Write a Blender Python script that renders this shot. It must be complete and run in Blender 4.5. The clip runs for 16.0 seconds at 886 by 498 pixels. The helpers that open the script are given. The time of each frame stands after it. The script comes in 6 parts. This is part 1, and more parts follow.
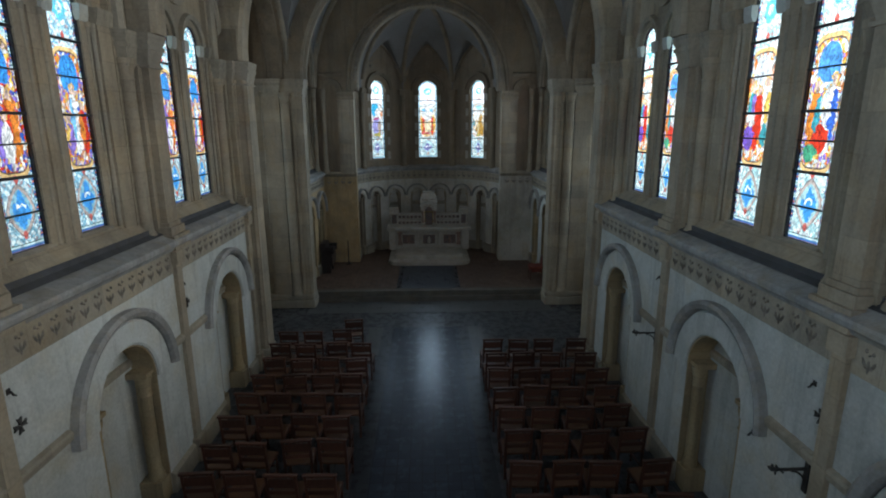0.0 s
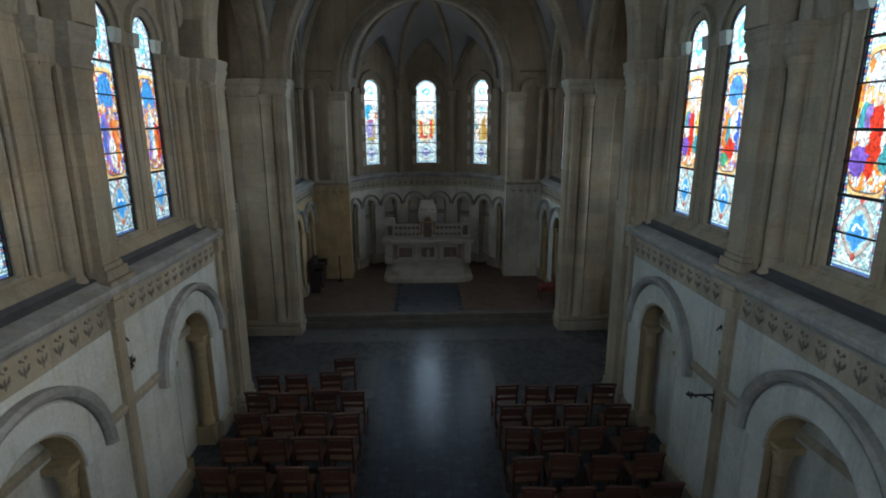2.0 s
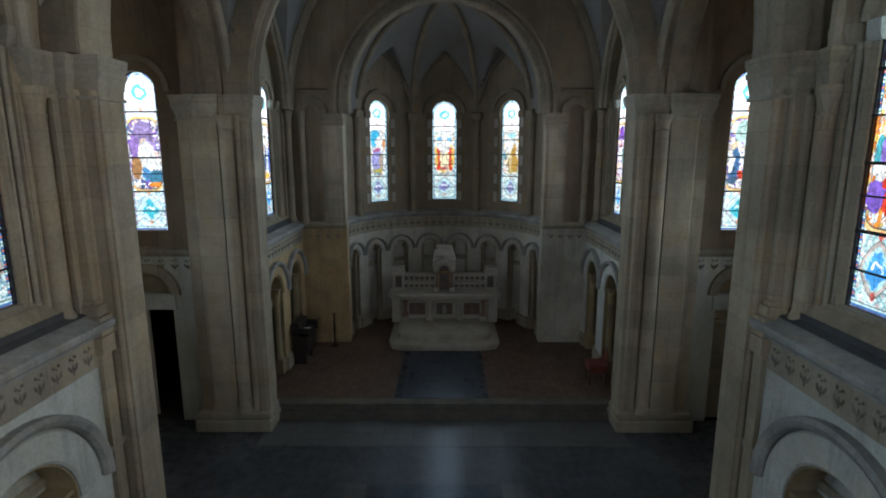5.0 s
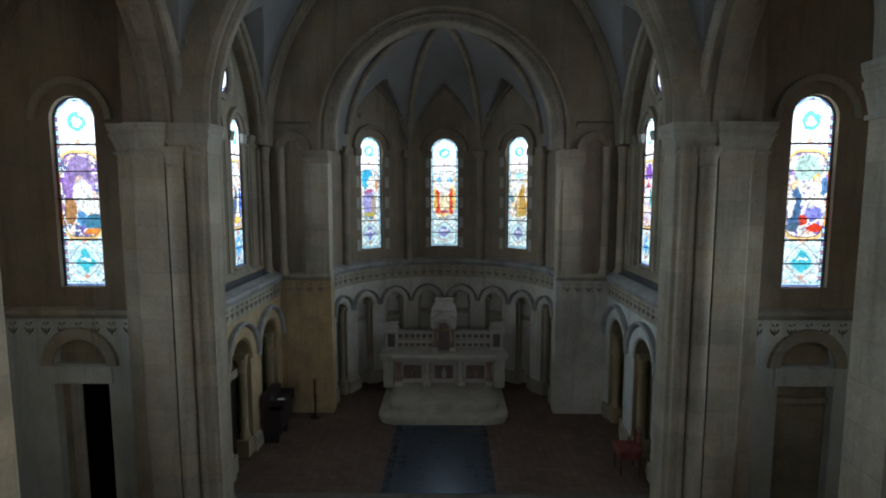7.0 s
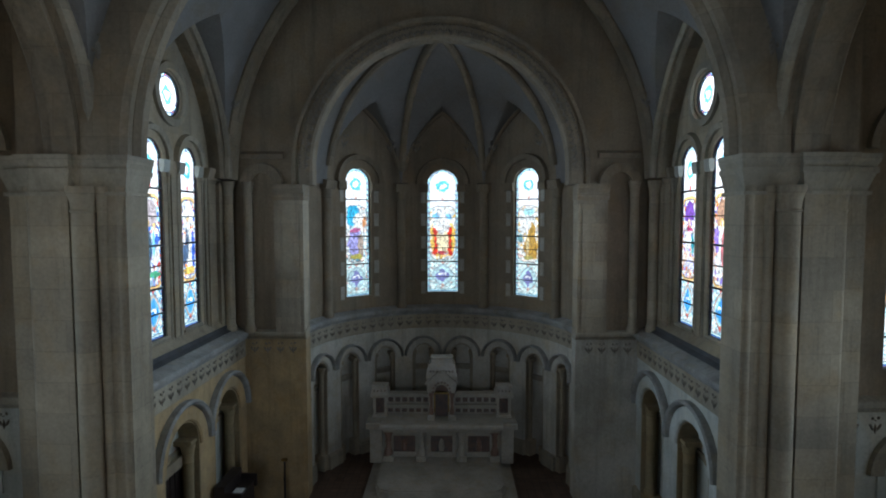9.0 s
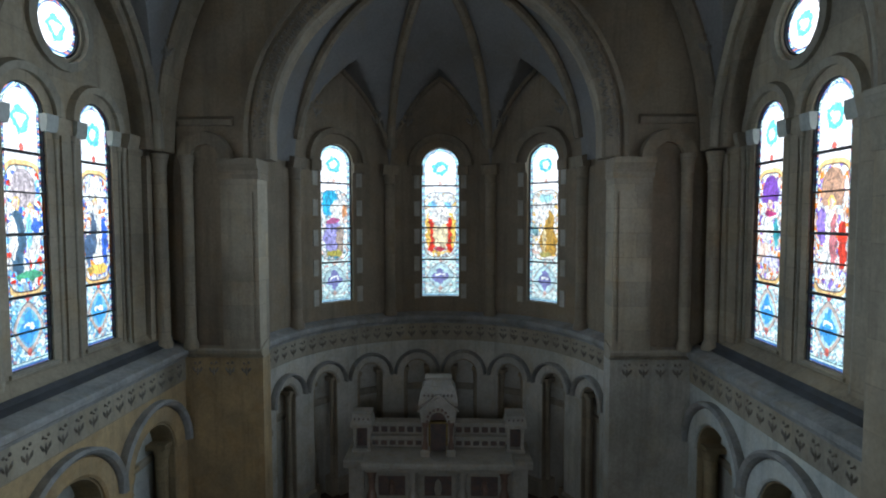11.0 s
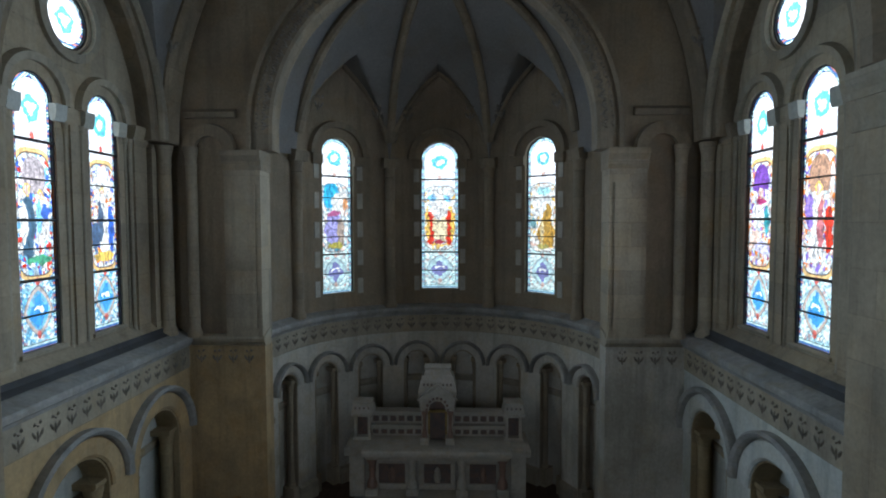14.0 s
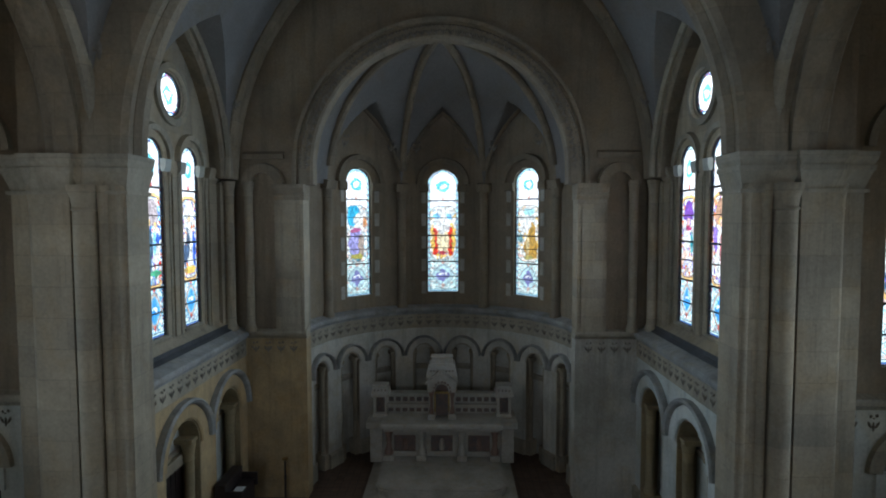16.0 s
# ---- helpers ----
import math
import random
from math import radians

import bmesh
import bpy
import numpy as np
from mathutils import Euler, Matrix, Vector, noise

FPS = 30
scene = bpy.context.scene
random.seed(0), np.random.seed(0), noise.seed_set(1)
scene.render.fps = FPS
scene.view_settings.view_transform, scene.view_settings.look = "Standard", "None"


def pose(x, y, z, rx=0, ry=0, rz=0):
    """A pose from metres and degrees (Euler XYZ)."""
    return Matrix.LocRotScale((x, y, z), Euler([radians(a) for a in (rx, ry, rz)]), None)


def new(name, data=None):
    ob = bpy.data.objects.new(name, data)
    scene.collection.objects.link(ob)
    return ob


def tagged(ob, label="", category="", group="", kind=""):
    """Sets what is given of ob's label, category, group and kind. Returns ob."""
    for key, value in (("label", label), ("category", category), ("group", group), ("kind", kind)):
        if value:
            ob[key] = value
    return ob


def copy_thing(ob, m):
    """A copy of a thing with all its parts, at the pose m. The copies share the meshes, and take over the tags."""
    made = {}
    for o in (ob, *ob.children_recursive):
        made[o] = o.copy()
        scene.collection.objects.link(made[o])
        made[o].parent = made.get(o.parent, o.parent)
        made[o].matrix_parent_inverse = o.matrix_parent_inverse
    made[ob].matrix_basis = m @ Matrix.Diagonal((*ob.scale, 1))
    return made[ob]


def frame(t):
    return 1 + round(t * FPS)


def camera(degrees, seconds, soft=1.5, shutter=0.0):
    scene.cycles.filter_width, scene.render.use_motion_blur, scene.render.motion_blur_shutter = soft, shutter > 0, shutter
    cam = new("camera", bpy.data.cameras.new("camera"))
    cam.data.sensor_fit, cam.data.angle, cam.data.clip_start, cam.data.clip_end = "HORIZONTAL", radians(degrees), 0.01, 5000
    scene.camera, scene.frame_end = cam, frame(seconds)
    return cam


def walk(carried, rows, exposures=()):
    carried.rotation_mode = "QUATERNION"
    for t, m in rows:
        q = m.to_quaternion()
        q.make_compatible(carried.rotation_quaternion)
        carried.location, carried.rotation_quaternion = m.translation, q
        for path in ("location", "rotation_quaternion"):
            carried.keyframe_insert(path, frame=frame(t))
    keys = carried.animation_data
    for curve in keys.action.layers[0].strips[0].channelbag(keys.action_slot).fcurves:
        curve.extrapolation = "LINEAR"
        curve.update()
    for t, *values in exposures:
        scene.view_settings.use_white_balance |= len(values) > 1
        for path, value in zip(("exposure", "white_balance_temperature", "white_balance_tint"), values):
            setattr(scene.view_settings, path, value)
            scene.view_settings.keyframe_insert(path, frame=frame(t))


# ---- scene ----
cam = camera(80.3, 16.0, soft=2.0)
METRES, EYE, TILT, LEAN, TURN = 16.0, 5.3, 0.0, 0.0, -1.8
ROWS = [
    (0.0, 0.0, 0.0, 0.0, -0.04, -13.21, 0.19),
    (0.5, -0.0041, 0.026, 0.0051, -0.3, -13.35, 0.14),
    (1.0, -0.0083, 0.0559, 0.0096, -0.51, -13.38, 0.12),
    (1.5, -0.0108, 0.0827, 0.0107, -0.62, -13.44, 0.12),
    (2.0, -0.0122, 0.1096, 0.013, -0.62, -13.47, 0.13),
    (2.5, -0.0121, 0.1387, 0.0152, -0.74, -13.5, 0.16),
    (3.0, -0.0113, 0.1707, 0.0164, -0.41, -13.52, 0.16),
    (5.5, -0.0007, 0.3688, 0.0162, 2.34, -9.26, 0.01),
    (6.0, -0.0007, 0.3971, 0.0156, 2.35, -7.78, -0.01),
    (6.5, -0.0008, 0.4237, 0.0131, 2.38, -6.49, 0.05),
    (7.0, -0.0003, 0.4511, 0.0131, 2.46, -5.98, 0.02),
    (7.5, -0.0004, 0.4805, 0.0154, 2.5, -4.3, -0.0),
    (8.0, -0.0006, 0.5107, 0.0208, 2.56, -3.2, -0.0),
    (8.5, -0.0004, 0.5421, 0.0277, 2.6, -3.16, 0.05),
    (9.0, 0.0007, 0.5746, 0.0326, 2.68, -3.16, 0.05),
    (9.5, 0.0022, 0.6081, 0.0316, 2.82, -3.1, 0.09),
    (10.0, 0.002, 0.6422, 0.0251, 2.91, -3.12, 0.09),
    (12.5, 0.0055, 0.7808, 0.0064, 3.52, -2.83, 0.07),
    (13.0, 0.0063, 0.759, 0.0005, 3.44, -2.85, 0.09),
    (13.5, 0.0064, 0.7349, 0.0009, 3.39, -2.86, 0.11),
    (14.0, 0.0057, 0.7063, 0.0066, 3.32, -2.89, 0.12),
    (14.5, 0.0043, 0.6741, 0.0154, 3.18, -2.9, 0.12),
    (15.0, 0.0032, 0.6405, 0.0236, 3.04, -2.94, 0.08),
    (15.5, 0.0033, 0.6063, 0.0304, 2.93, -2.97, 0.1),
    (16.0, 0.0036, 0.5727, 0.0302, 2.92, -2.99, 0.09),
]
walk(cam, [(t, pose(-0.09, 0, EYE, TILT, LEAN, TURN) @ pose(METRES * x, METRES * y, METRES * z, 90 + pitch, roll, yaw)) for t, x, y, z, yaw, pitch, roll in ROWS],
     exposures=[(0.0, 0.0, 6500, 10), (1.0, 0.0, 6550, 10), (3.0, 0.0, 6700, 11), (6.2, 0.0, 6700, 11), (8.6, 0.0, 6400, 10), (16.0, 0.0, 6400, 10)])

# ---- world and daylight ----
world = bpy.data.worlds.new("sky")
scene.world = world
world.use_nodes = True
wn = world.node_tree
sky = wn.nodes.new("ShaderNodeTexSky")
sky.sky_type = "NISHITA"
sky.sun_disc = False
sky.sun_elevation, sky.sun_rotation = radians(40), radians(120)
wn.links.new(sky.outputs[0], wn.nodes["Background"].inputs[0])
wn.nodes["Background"].inputs[1].default_value = 0.12
# strength of the added, unseen windows in the transept ends
END_LIGHT = {"north": 0.9, "south": 1.2}
DAY = 2.75          # daylight that each window opening sends in
SKY_SEEN = 1.35     # brightness of the sky that shows through the glass
scene.view_settings.exposure = 0.0


# ---- materials ----
def mat(name):
    m = bpy.data.materials.new(name)
    m.use_nodes = True
    nt = m.node_tree
    return m, nt, nt.nodes["Principled BSDF"]


def node(nt, kind, **inputs):
    n = nt.nodes.new(kind)
    for k, v in inputs.items():
        key = k.replace("_", " ")
        if isinstance(v, bpy.types.NodeSocket):
            nt.links.new(v, n.inputs[key])
        else:
            n.inputs[key].default_value = v
    return n


def ramp(nt, fac, stops):
    r = nt.nodes.new("ShaderNodeValToRGB")
    while len(r.color_ramp.elements) < len(stops):
        r.color_ramp.elements.new(0.5)
    for e, (p, c) in zip(r.color_ramp.elements, stops):
        e.position, e.color = p, (*c, 1)
    nt.links.new(fac, r.inputs[0])
    return r.outputs[0]


def mix(nt, fac, a, b, how="MIX"):
    n = nt.nodes.new("ShaderNodeMix")
    n.data_type, n.blend_type = "RGBA", how
    for sock, v in ((n.inputs[0], fac), (n.inputs[6], a), (n.inputs[7], b)):
        if isinstance(v, bpy.types.NodeSocket):
            nt.links.new(v, sock)
        else:
            sock.default_value = v if not isinstance(v, tuple) else (*v, 1)
    return n.outputs[2]


def calc(nt, op, a, b=0.0, c=0.0):
    n = nt.nodes.new("ShaderNodeMath")
    n.operation = op
    for sock, v in zip(n.inputs, (a, b, c)):
        if isinstance(v, bpy.types.NodeSocket):
            nt.links.new(v, sock)
        else:
            sock.default_value = v
    return n.outputs[0]


def world_pos(nt):
    return nt.nodes.new("ShaderNodeNewGeometry").outputs["Position"]


def stone(name, base, dirty, rough=0.85, blotch=0.7, streak=True, bump=0.25, joints=None):
    """Limestone or plaster: broad stains, fine grain, streaks that run down."""
    m, nt, b = mat(name)
    pos = world_pos(nt)
    big = node(nt, "ShaderNodeTexNoise", Vector=pos, Scale=blotch, Detail=6.0, Roughness=0.65).outputs[0]
    fine = node(nt, "ShaderNodeTexNoise", Vector=pos, Scale=24.0, Detail=6.0, Roughness=0.7).outputs[0]
    col = mix(nt, ramp(nt, big, ((0.36, (0, 0, 0)), (0.68, (1, 1, 1)))), base, dirty)
    warm = node(nt, "ShaderNodeTexNoise", Vector=pos, Scale=blotch * 2.3, Detail=4.0, Roughness=0.6, Distortion=0.6).outputs[0]
    col = mix(nt, ramp(nt, warm, ((0.48, (0, 0, 0)), (0.7, (0.7, 0.7, 0.7)))), col, (1.0, 0.88, 0.7), "MULTIPLY")
    if streak:
        mp = node(nt, "ShaderNodeMapping", Vector=pos, Scale=(3.0, 3.0, 0.25))
        st = node(nt, "ShaderNodeTexNoise", Vector=mp.outputs[0], Scale=1.6, Detail=5.0, Roughness=0.7).outputs[0]
        col = mix(nt, ramp(nt, st, ((0.5, (0, 0, 0)), (0.78, (0.75, 0.75, 0.75)))), col, tuple(0.62 * c for c in dirty))
    col = mix(nt, 0.5, col, ramp(nt, fine, ((0.3, (0.35, 0.35, 0.35)), (0.7, (0.65, 0.65, 0.65)))), "OVERLAY")
    height = fine
    if joints:
        jw, jh = joints
        sep = node(nt, "ShaderNodeSeparateXYZ", Vector=pos)
        along = calc(nt, "ADD", sep.outputs[0], sep.outputs[1])
        vec = node(nt, "ShaderNodeCombineXYZ", X=along, Y=sep.outputs[2])
        br = node(nt, "ShaderNodeTexBrick", Vector=vec.outputs[0], Scale=1.0, Mortar_Size=0.006, Brick_Width=jw, Row_Height=jh,
                  Color1=(0.38, 0.39, 0.4, 1), Color2=(0.62, 0.6, 0.56, 1), Mortar=(0.36, 0.35, 0.33, 1))
        col = mix(nt, 0.5, col, br.outputs[0], "OVERLAY")
    nt.links.new(col, b.inputs["Base Color"])
    b.inputs["Roughness"].default_value = rough
    bp = node(nt, "ShaderNodeBump", Height=height, Strength=bump, Distance=0.02)
    nt.links.new(bp.outputs[0], b.inputs["Normal"])
    return m


STONE = stone("limestone", (0.38, 0.318, 0.228), (0.22, 0.182, 0.132), joints=(0.75, 0.36))
TRIM = stone("carved limestone", (0.37, 0.325, 0.248), (0.23, 0.2, 0.152), joints=(0.6, 0.5))
PLASTER = stone("white limewash", (0.56, 0.575, 0.535), (0.36, 0.365, 0.325), blotch=0.55)
APSEWALL = stone("greyish limewash", (0.54, 0.51, 0.44), (0.33, 0.305, 0.25), blotch=0.9)
OCHRE = stone("ochre wash", (0.5, 0.35, 0.175), (0.29, 0.215, 0.125), blotch=1.3)
# brown tone of the upper walls, with their dimness put into the colour too
DUSKY = stone("brownish wash dimmed for shade", (0.28, 0.22, 0.147), (0.185, 0.145, 0.1), blotch=0.8)
# browner carved stone; the dimness of arches and ribs is put into its colour
DIMTRIM = stone("brownish stone dimmed for shade", (0.265, 0.215, 0.15), (0.175, 0.14, 0.098), blotch=1.2, joints=(0.45, 0.45))
LEDGE = stone("weathered ledge and shaded roll stone", (0.36, 0.35, 0.325), (0.2, 0.2, 0.19), blotch=1.6)
# near-black colour of the shadow line painted below the windows
APRONSHADE = stone("painted apron shadow", (0.07, 0.072, 0.075), (0.045, 0.046, 0.048), blotch=3.0, streak=False)
STEP = stone("dark worn step stone", (0.14, 0.125, 0.1), (0.075, 0.07, 0.06), blotch=2.2, streak=False)
REVEAL = stone("yellowish stone reveals", (0.36, 0.28, 0.16), (0.24, 0.185, 0.11), joints=(0.5, 0.36))
# grey plaster, darkened so that the shade overhead lies in the colour
WEB = stone("grey vault plaster dimmed for shade", (0.205, 0.196, 0.186), (0.145, 0.137, 0.125), streak=False, blotch=0.5)
MARBLE = stone("pale altar stone", (0.47, 0.44, 0.38), (0.33, 0.305, 0.255), rough=0.55, blotch=2.5, streak=False, bump=0.1)
INLAY = stone("dark marble inlay", (0.1, 0.09, 0.09), (0.2, 0.12, 0.09), rough=0.4, blotch=9.0, streak=False, bump=0.05)
PAINT = stone("faded frieze paint", (0.12, 0.105, 0.085), (0.24, 0.21, 0.17), blotch=6.0, streak=False)
ROSE = stone("reddish marble", (0.26, 0.16, 0.12), (0.17, 0.11, 0.085), rough=0.35, blotch=7.0, streak=False, bump=0.05)


def flat(name, colour, rough=0.6, metal=0.0, grain=8.0, vary=0.35):
    m, nt, b = mat(name)
    n = node(nt, "ShaderNodeTexNoise", Vector=world_pos(nt), Scale=grain, Detail=5.0, Roughness=0.65).outputs[0]
    lo, hi = tuple(c * (1 - vary) for c in colour), tuple(min(1, c * (1 + vary)) for c in colour)
    nt.links.new(ramp(nt, n, ((0.3, lo), (0.7, hi))), b.inputs["Base Color"])
    b.inputs["Roughness"].default_value, b.inputs["Metallic"].default_value = rough, metal
    return m


IRON = flat("wrought iron", (0.045, 0.042, 0.038), 0.6, 0.3)
LEAD = flat("lead and iron bars", (0.02, 0.02, 0.022), 0.6, 0.3)
DARKWOOD = flat("dark stained wood", (0.022, 0.014, 0.012), 0.45)
# near black, so the doorway looks dark by colour alone
SHADOW = flat("sacristy darkness as colour", (0.05, 0.04, 0.035), 0.9)
BRASS = flat("tarnished brass", (0.35, 0.24, 0.09), 0.4, 0.9)
REDCLOTH = flat("faded red cloth", (0.16, 0.035, 0.02), 0.9)
LINEN = flat("white linen", (0.7, 0.69, 0.66), 0.9, vary=0.08)


def wood(name, a, b_):
    m, nt, b = mat(name)
    tc = nt.nodes.new("ShaderNodeTexCoord").outputs["Object"]
    rnd = nt.nodes.new("ShaderNodeObjectInfo").outputs["Random"]
    mp = node(nt, "ShaderNodeMapping", Vector=tc, Scale=(9.0, 9.0, 2.0))
    n = node(nt, "ShaderNodeTexNoise", Vector=mp.outputs[0], Scale=5.0, Detail=6.0, Roughness=0.6).outputs[0]
    col = ramp(nt, n, ((0.3, a), (0.7, b_)))
    dark = ramp(nt, rnd, ((0.0, (0.6, 0.6, 0.6)), (1.0, (1.1, 1.05, 1.0))))
    nt.links.new(mix(nt, 1.0, col, dark, "MULTIPLY"), b.inputs["Base Color"])
    b.inputs["Roughness"].default_value = 0.42
    return m


CHAIRWOOD = wood("reddish varnished wood", (0.06, 0.026, 0.018), (0.105, 0.044, 0.027))
RUSH = wood("straw seat", (0.075, 0.032, 0.015), (0.13, 0.06, 0.026))


def paving(name, a, b_, mortar, size, rough, wet=0.0):
    m, nt, b = mat(name)
    pos = world_pos(nt)
    br = node(nt, "ShaderNodeTexBrick", Vector=pos, Scale=1.0, Mortar_Size=0.006, Brick_Width=size, Row_Height=size,
              Color1=(*a, 1), Color2=(*b_, 1), Mortar=(*mortar, 1))
    br.offset = 0.0
    big = node(nt, "ShaderNodeTexNoise", Vector=pos, Scale=0.9, Detail=6.0, Roughness=0.7).outputs[0]
    col = mix(nt, 0.7, br.outputs[0], ramp(nt, big, ((0.3, (0.3, 0.3, 0.3)), (0.7, (0.7, 0.7, 0.7)))), "OVERLAY")
    nt.links.new(col, b.inputs["Base Color"])
    fine = node(nt, "ShaderNodeTexNoise", Vector=pos, Scale=5.0, Detail=6.0, Roughness=0.7).outputs[0]
    r = ramp(nt, fine, ((0.3, (rough * 0.8,) * 3), (0.7, (rough * 1.25,) * 3)))
    nt.links.new(r, b.inputs["Roughness"])
    b.inputs["Specular IOR Level"].default_value = 0.15
    b.inputs["Specular Tint"].default_value = (0.45, 0.7, 1.0, 1)
    bp = node(nt, "ShaderNodeBump", Height=br.outputs["Fac"], Strength=0.15, Distance=-0.004)
    nt.links.new(bp.outputs[0], b.inputs["Normal"])
    return m


FLOOR = paving("grey stone paving", (0.062, 0.065, 0.069), (0.085, 0.087, 0.09), (0.03, 0.03, 0.03), 0.4, 0.27)
AISLE = paving("blue-grey aisle tiles", (0.038, 0.046, 0.062), (0.052, 0.062, 0.08), (0.03, 0.03, 0.034), 0.2, 0.25)
BORDER = paving("dark border tiles", (0.035, 0.036, 0.04), (0.05, 0.052, 0.056), (0.03, 0.03, 0.03), 0.2, 0.28)
PALEFLAG = paving("pale flagstone", (0.09, 0.09, 0.088), (0.12, 0.12, 0.115), (0.05, 0.05, 0.05), 0.6, 0.3)
REDTILE = paving("red clay tiles", (0.12, 0.078, 0.056), (0.15, 0.096, 0.068), (0.075, 0.055, 0.043), 0.16, 0.6)
RUNNER = paving("blue-grey sanctuary tiles", (0.04, 0.046, 0.058), (0.054, 0.06, 0.072), (0.03, 0.03, 0.034), 0.16, 0.3)


def glass(name, ground, shapes, seed, tints=(), arch_col=(0.4, 0.3, 0.5), frame=(0.72, 0.24, 0.04), figure=False, head=0.0,
          medal=((0.46, 0.4, 0.36), (0.06, 0.3, 0.66), (0.78, 0.86, 0.88), (0.5, 0.12, 0.1))):
    """Leaded stained glass, read from the pane's own metres: u across, v up from the sill."""
    m, nt, b = mat(name)
    nt.nodes.remove(b)
    uv = nt.nodes.new("ShaderNodeUVMap").outputs[0]
    sep = node(nt, "ShaderNodeSeparateXYZ", Vector=uv)
    half, rim = nt.nodes.new("ShaderNodeAttribute"), nt.nodes.new("ShaderNodeAttribute")
    half.attribute_name, rim.attribute_name = "half", "edge"
    edge = rim.outputs["Fac"]
    v = sep.outputs[1]
    # u runs from -0.285 to 0.285 in every light, whatever its width
    u = calc(nt, "MULTIPLY", calc(nt, "SUBTRACT", calc(nt, "DIVIDE", sep.outputs[0], half.outputs["Fac"]), 1.0), 0.285)
    flat_uv = node(nt, "ShaderNodeCombineXYZ", X=u, Y=v, Z=seed * 1.37).outputs[0]
    wob = node(nt, "ShaderNodeTexNoise", Vector=flat_uv, Scale=9.0, Detail=3.0, Roughness=0.6).outputs["Color"]
    ws = node(nt, "ShaderNodeSeparateColor", Color=wob)
    pu = calc(nt, "ADD", u, calc(nt, "MULTIPLY", calc(nt, "SUBTRACT", ws.outputs[0], 0.5), 0.13))
    pv = calc(nt, "ADD", v, calc(nt, "MULTIPLY", calc(nt, "SUBTRACT", ws.outputs[1], 0.5), 0.17))

    def both(f, g):
        return calc(nt, "MULTIPLY", f, g)

    def oval(x, z, uc, vc, rx, rz, power=2.0):
        p = calc(nt, "POWER", calc(nt, "ABSOLUTE", calc(nt, "DIVIDE", calc(nt, "SUBTRACT", x, uc), rx)), power)
        q = calc(nt, "POWER", calc(nt, "ABSOLUTE", calc(nt, "DIVIDE", calc(nt, "SUBTRACT", z, vc), rz)), power)
        return calc(nt, "ADD", p, q)

    def inside(d, limit=1.0):
        return calc(nt, "LESS_THAN", d, limit)

    # painted ground: small diagonal quarries with paler hearts
    d1 = calc(nt, "PINGPONG", calc(nt, "ADD", u, v), 0.026)
    d2 = calc(nt, "PINGPONG", calc(nt, "SUBTRACT", u, v), 0.026)
    heart = calc(nt, "GREATER_THAN", both(d1, d2), 0.0002)
    col = mix(nt, heart, tuple(0.62 * c for c in ground), tuple(0.85 * c + 0.08 for c in ground))
    bits = node(nt, "ShaderNodeTexVoronoi", Vector=flat_uv, Scale=30.0)
    bit = node(nt, "ShaderNodeSeparateColor", Color=bits.outputs["Color"])
    col = mix(nt, ramp(nt, bit.outputs[0], ((0.55, (0, 0, 0)), (0.62, (0.7, 0.7, 0.7)))), col, (0.8, 0.88, 0.86))
    col = mix(nt, ramp(nt, bit.outputs[1], ((0.86, (0, 0, 0)), (0.9, (0.6, 0.6, 0.6)))), col, (0.5, 0.2, 0.16))
    cast = node(nt, "ShaderNodeTexNoise", Vector=flat_uv, Scale=5.0, Detail=2.0).outputs[0]
    col = mix(nt, ramp(nt, cast, ((0.48, (0, 0, 0)), (0.72, (0.6, 0.6, 0.6)))), col, (0.66, 0.78, 0.76))
    # the pale canopy over the scene
    if head:
        col = mix(nt, both(calc(nt, "GREATER_THAN", v, 2.1), inside(calc(nt, "ABSOLUTE", u), 0.24)), col, tuple(head * c for c in (0.95, 0.97, 1.0)))
    # the scene: a tall panel, round at the foot, arched at the top, in an orange band
    body = oval(u, v, 0.0, 1.47, 0.255, 0.66, 4.0)
    band = inside(oval(u, v, 0.0, 1.47, 0.285, 0.72, 4.0))
    if not figure:
        col = mix(nt, band, col, mix(nt, inside(calc(nt, "ABSOLUTE", calc(nt, "SUBTRACT", v, 1.42)), 0.4), (0.66, 0.45, 0.2), frame))
    cells = node(nt, "ShaderNodeTexVoronoi", Vector=node(nt, "ShaderNodeCombineXYZ", X=calc(nt, "MULTIPLY", pu, 1.5), Y=pv, Z=seed).outputs[0], Scale=21.0)
    pick = node(nt, "ShaderNodeSeparateColor", Color=cells.outputs["Color"]).outputs[0]
    r = nt.nodes.new("ShaderNodeValToRGB")
    r.color_ramp.interpolation = "CONSTANT"
    while len(r.color_ramp.elements) < len(tints):
        r.color_ramp.elements.new(0.5)
    for i, c in enumerate(tints):
        r.color_ramp.elements[i].position, r.color_ramp.elements[i].color = i / len(tints), (*c, 1)
    nt.links.new(pick, r.inputs[0])
    pict = mix(nt, both(inside(oval(u, v, 0.0, 1.86, 0.16, 0.24, 2.2)), calc(nt, "GREATER_THAN", v, 1.7)), r.outputs[0], arch_col)
    for du, vc, rx, rz, colour in shapes:
        pict = mix(nt, inside(oval(pu, pv, du, vc, rx, rz)), pict, colour)
    # folds and painted shading
    fold = node(nt, "ShaderNodeTexNoise", Vector=node(nt, "ShaderNodeCombineXYZ", X=calc(nt, "MULTIPLY", pu, 34.0), Y=calc(nt, "MULTIPLY", pv, 9.0), Z=seed).outputs[0], Scale=1.0, Detail=3.0).outputs[0]
    pict = mix(nt, 0.85, pict, ramp(nt, fold, ((0.34, (0.28, 0.28, 0.3)), (0.5, (0.85, 0.85, 0.85)), (0.62, (1, 1, 1)))), "MULTIPLY")
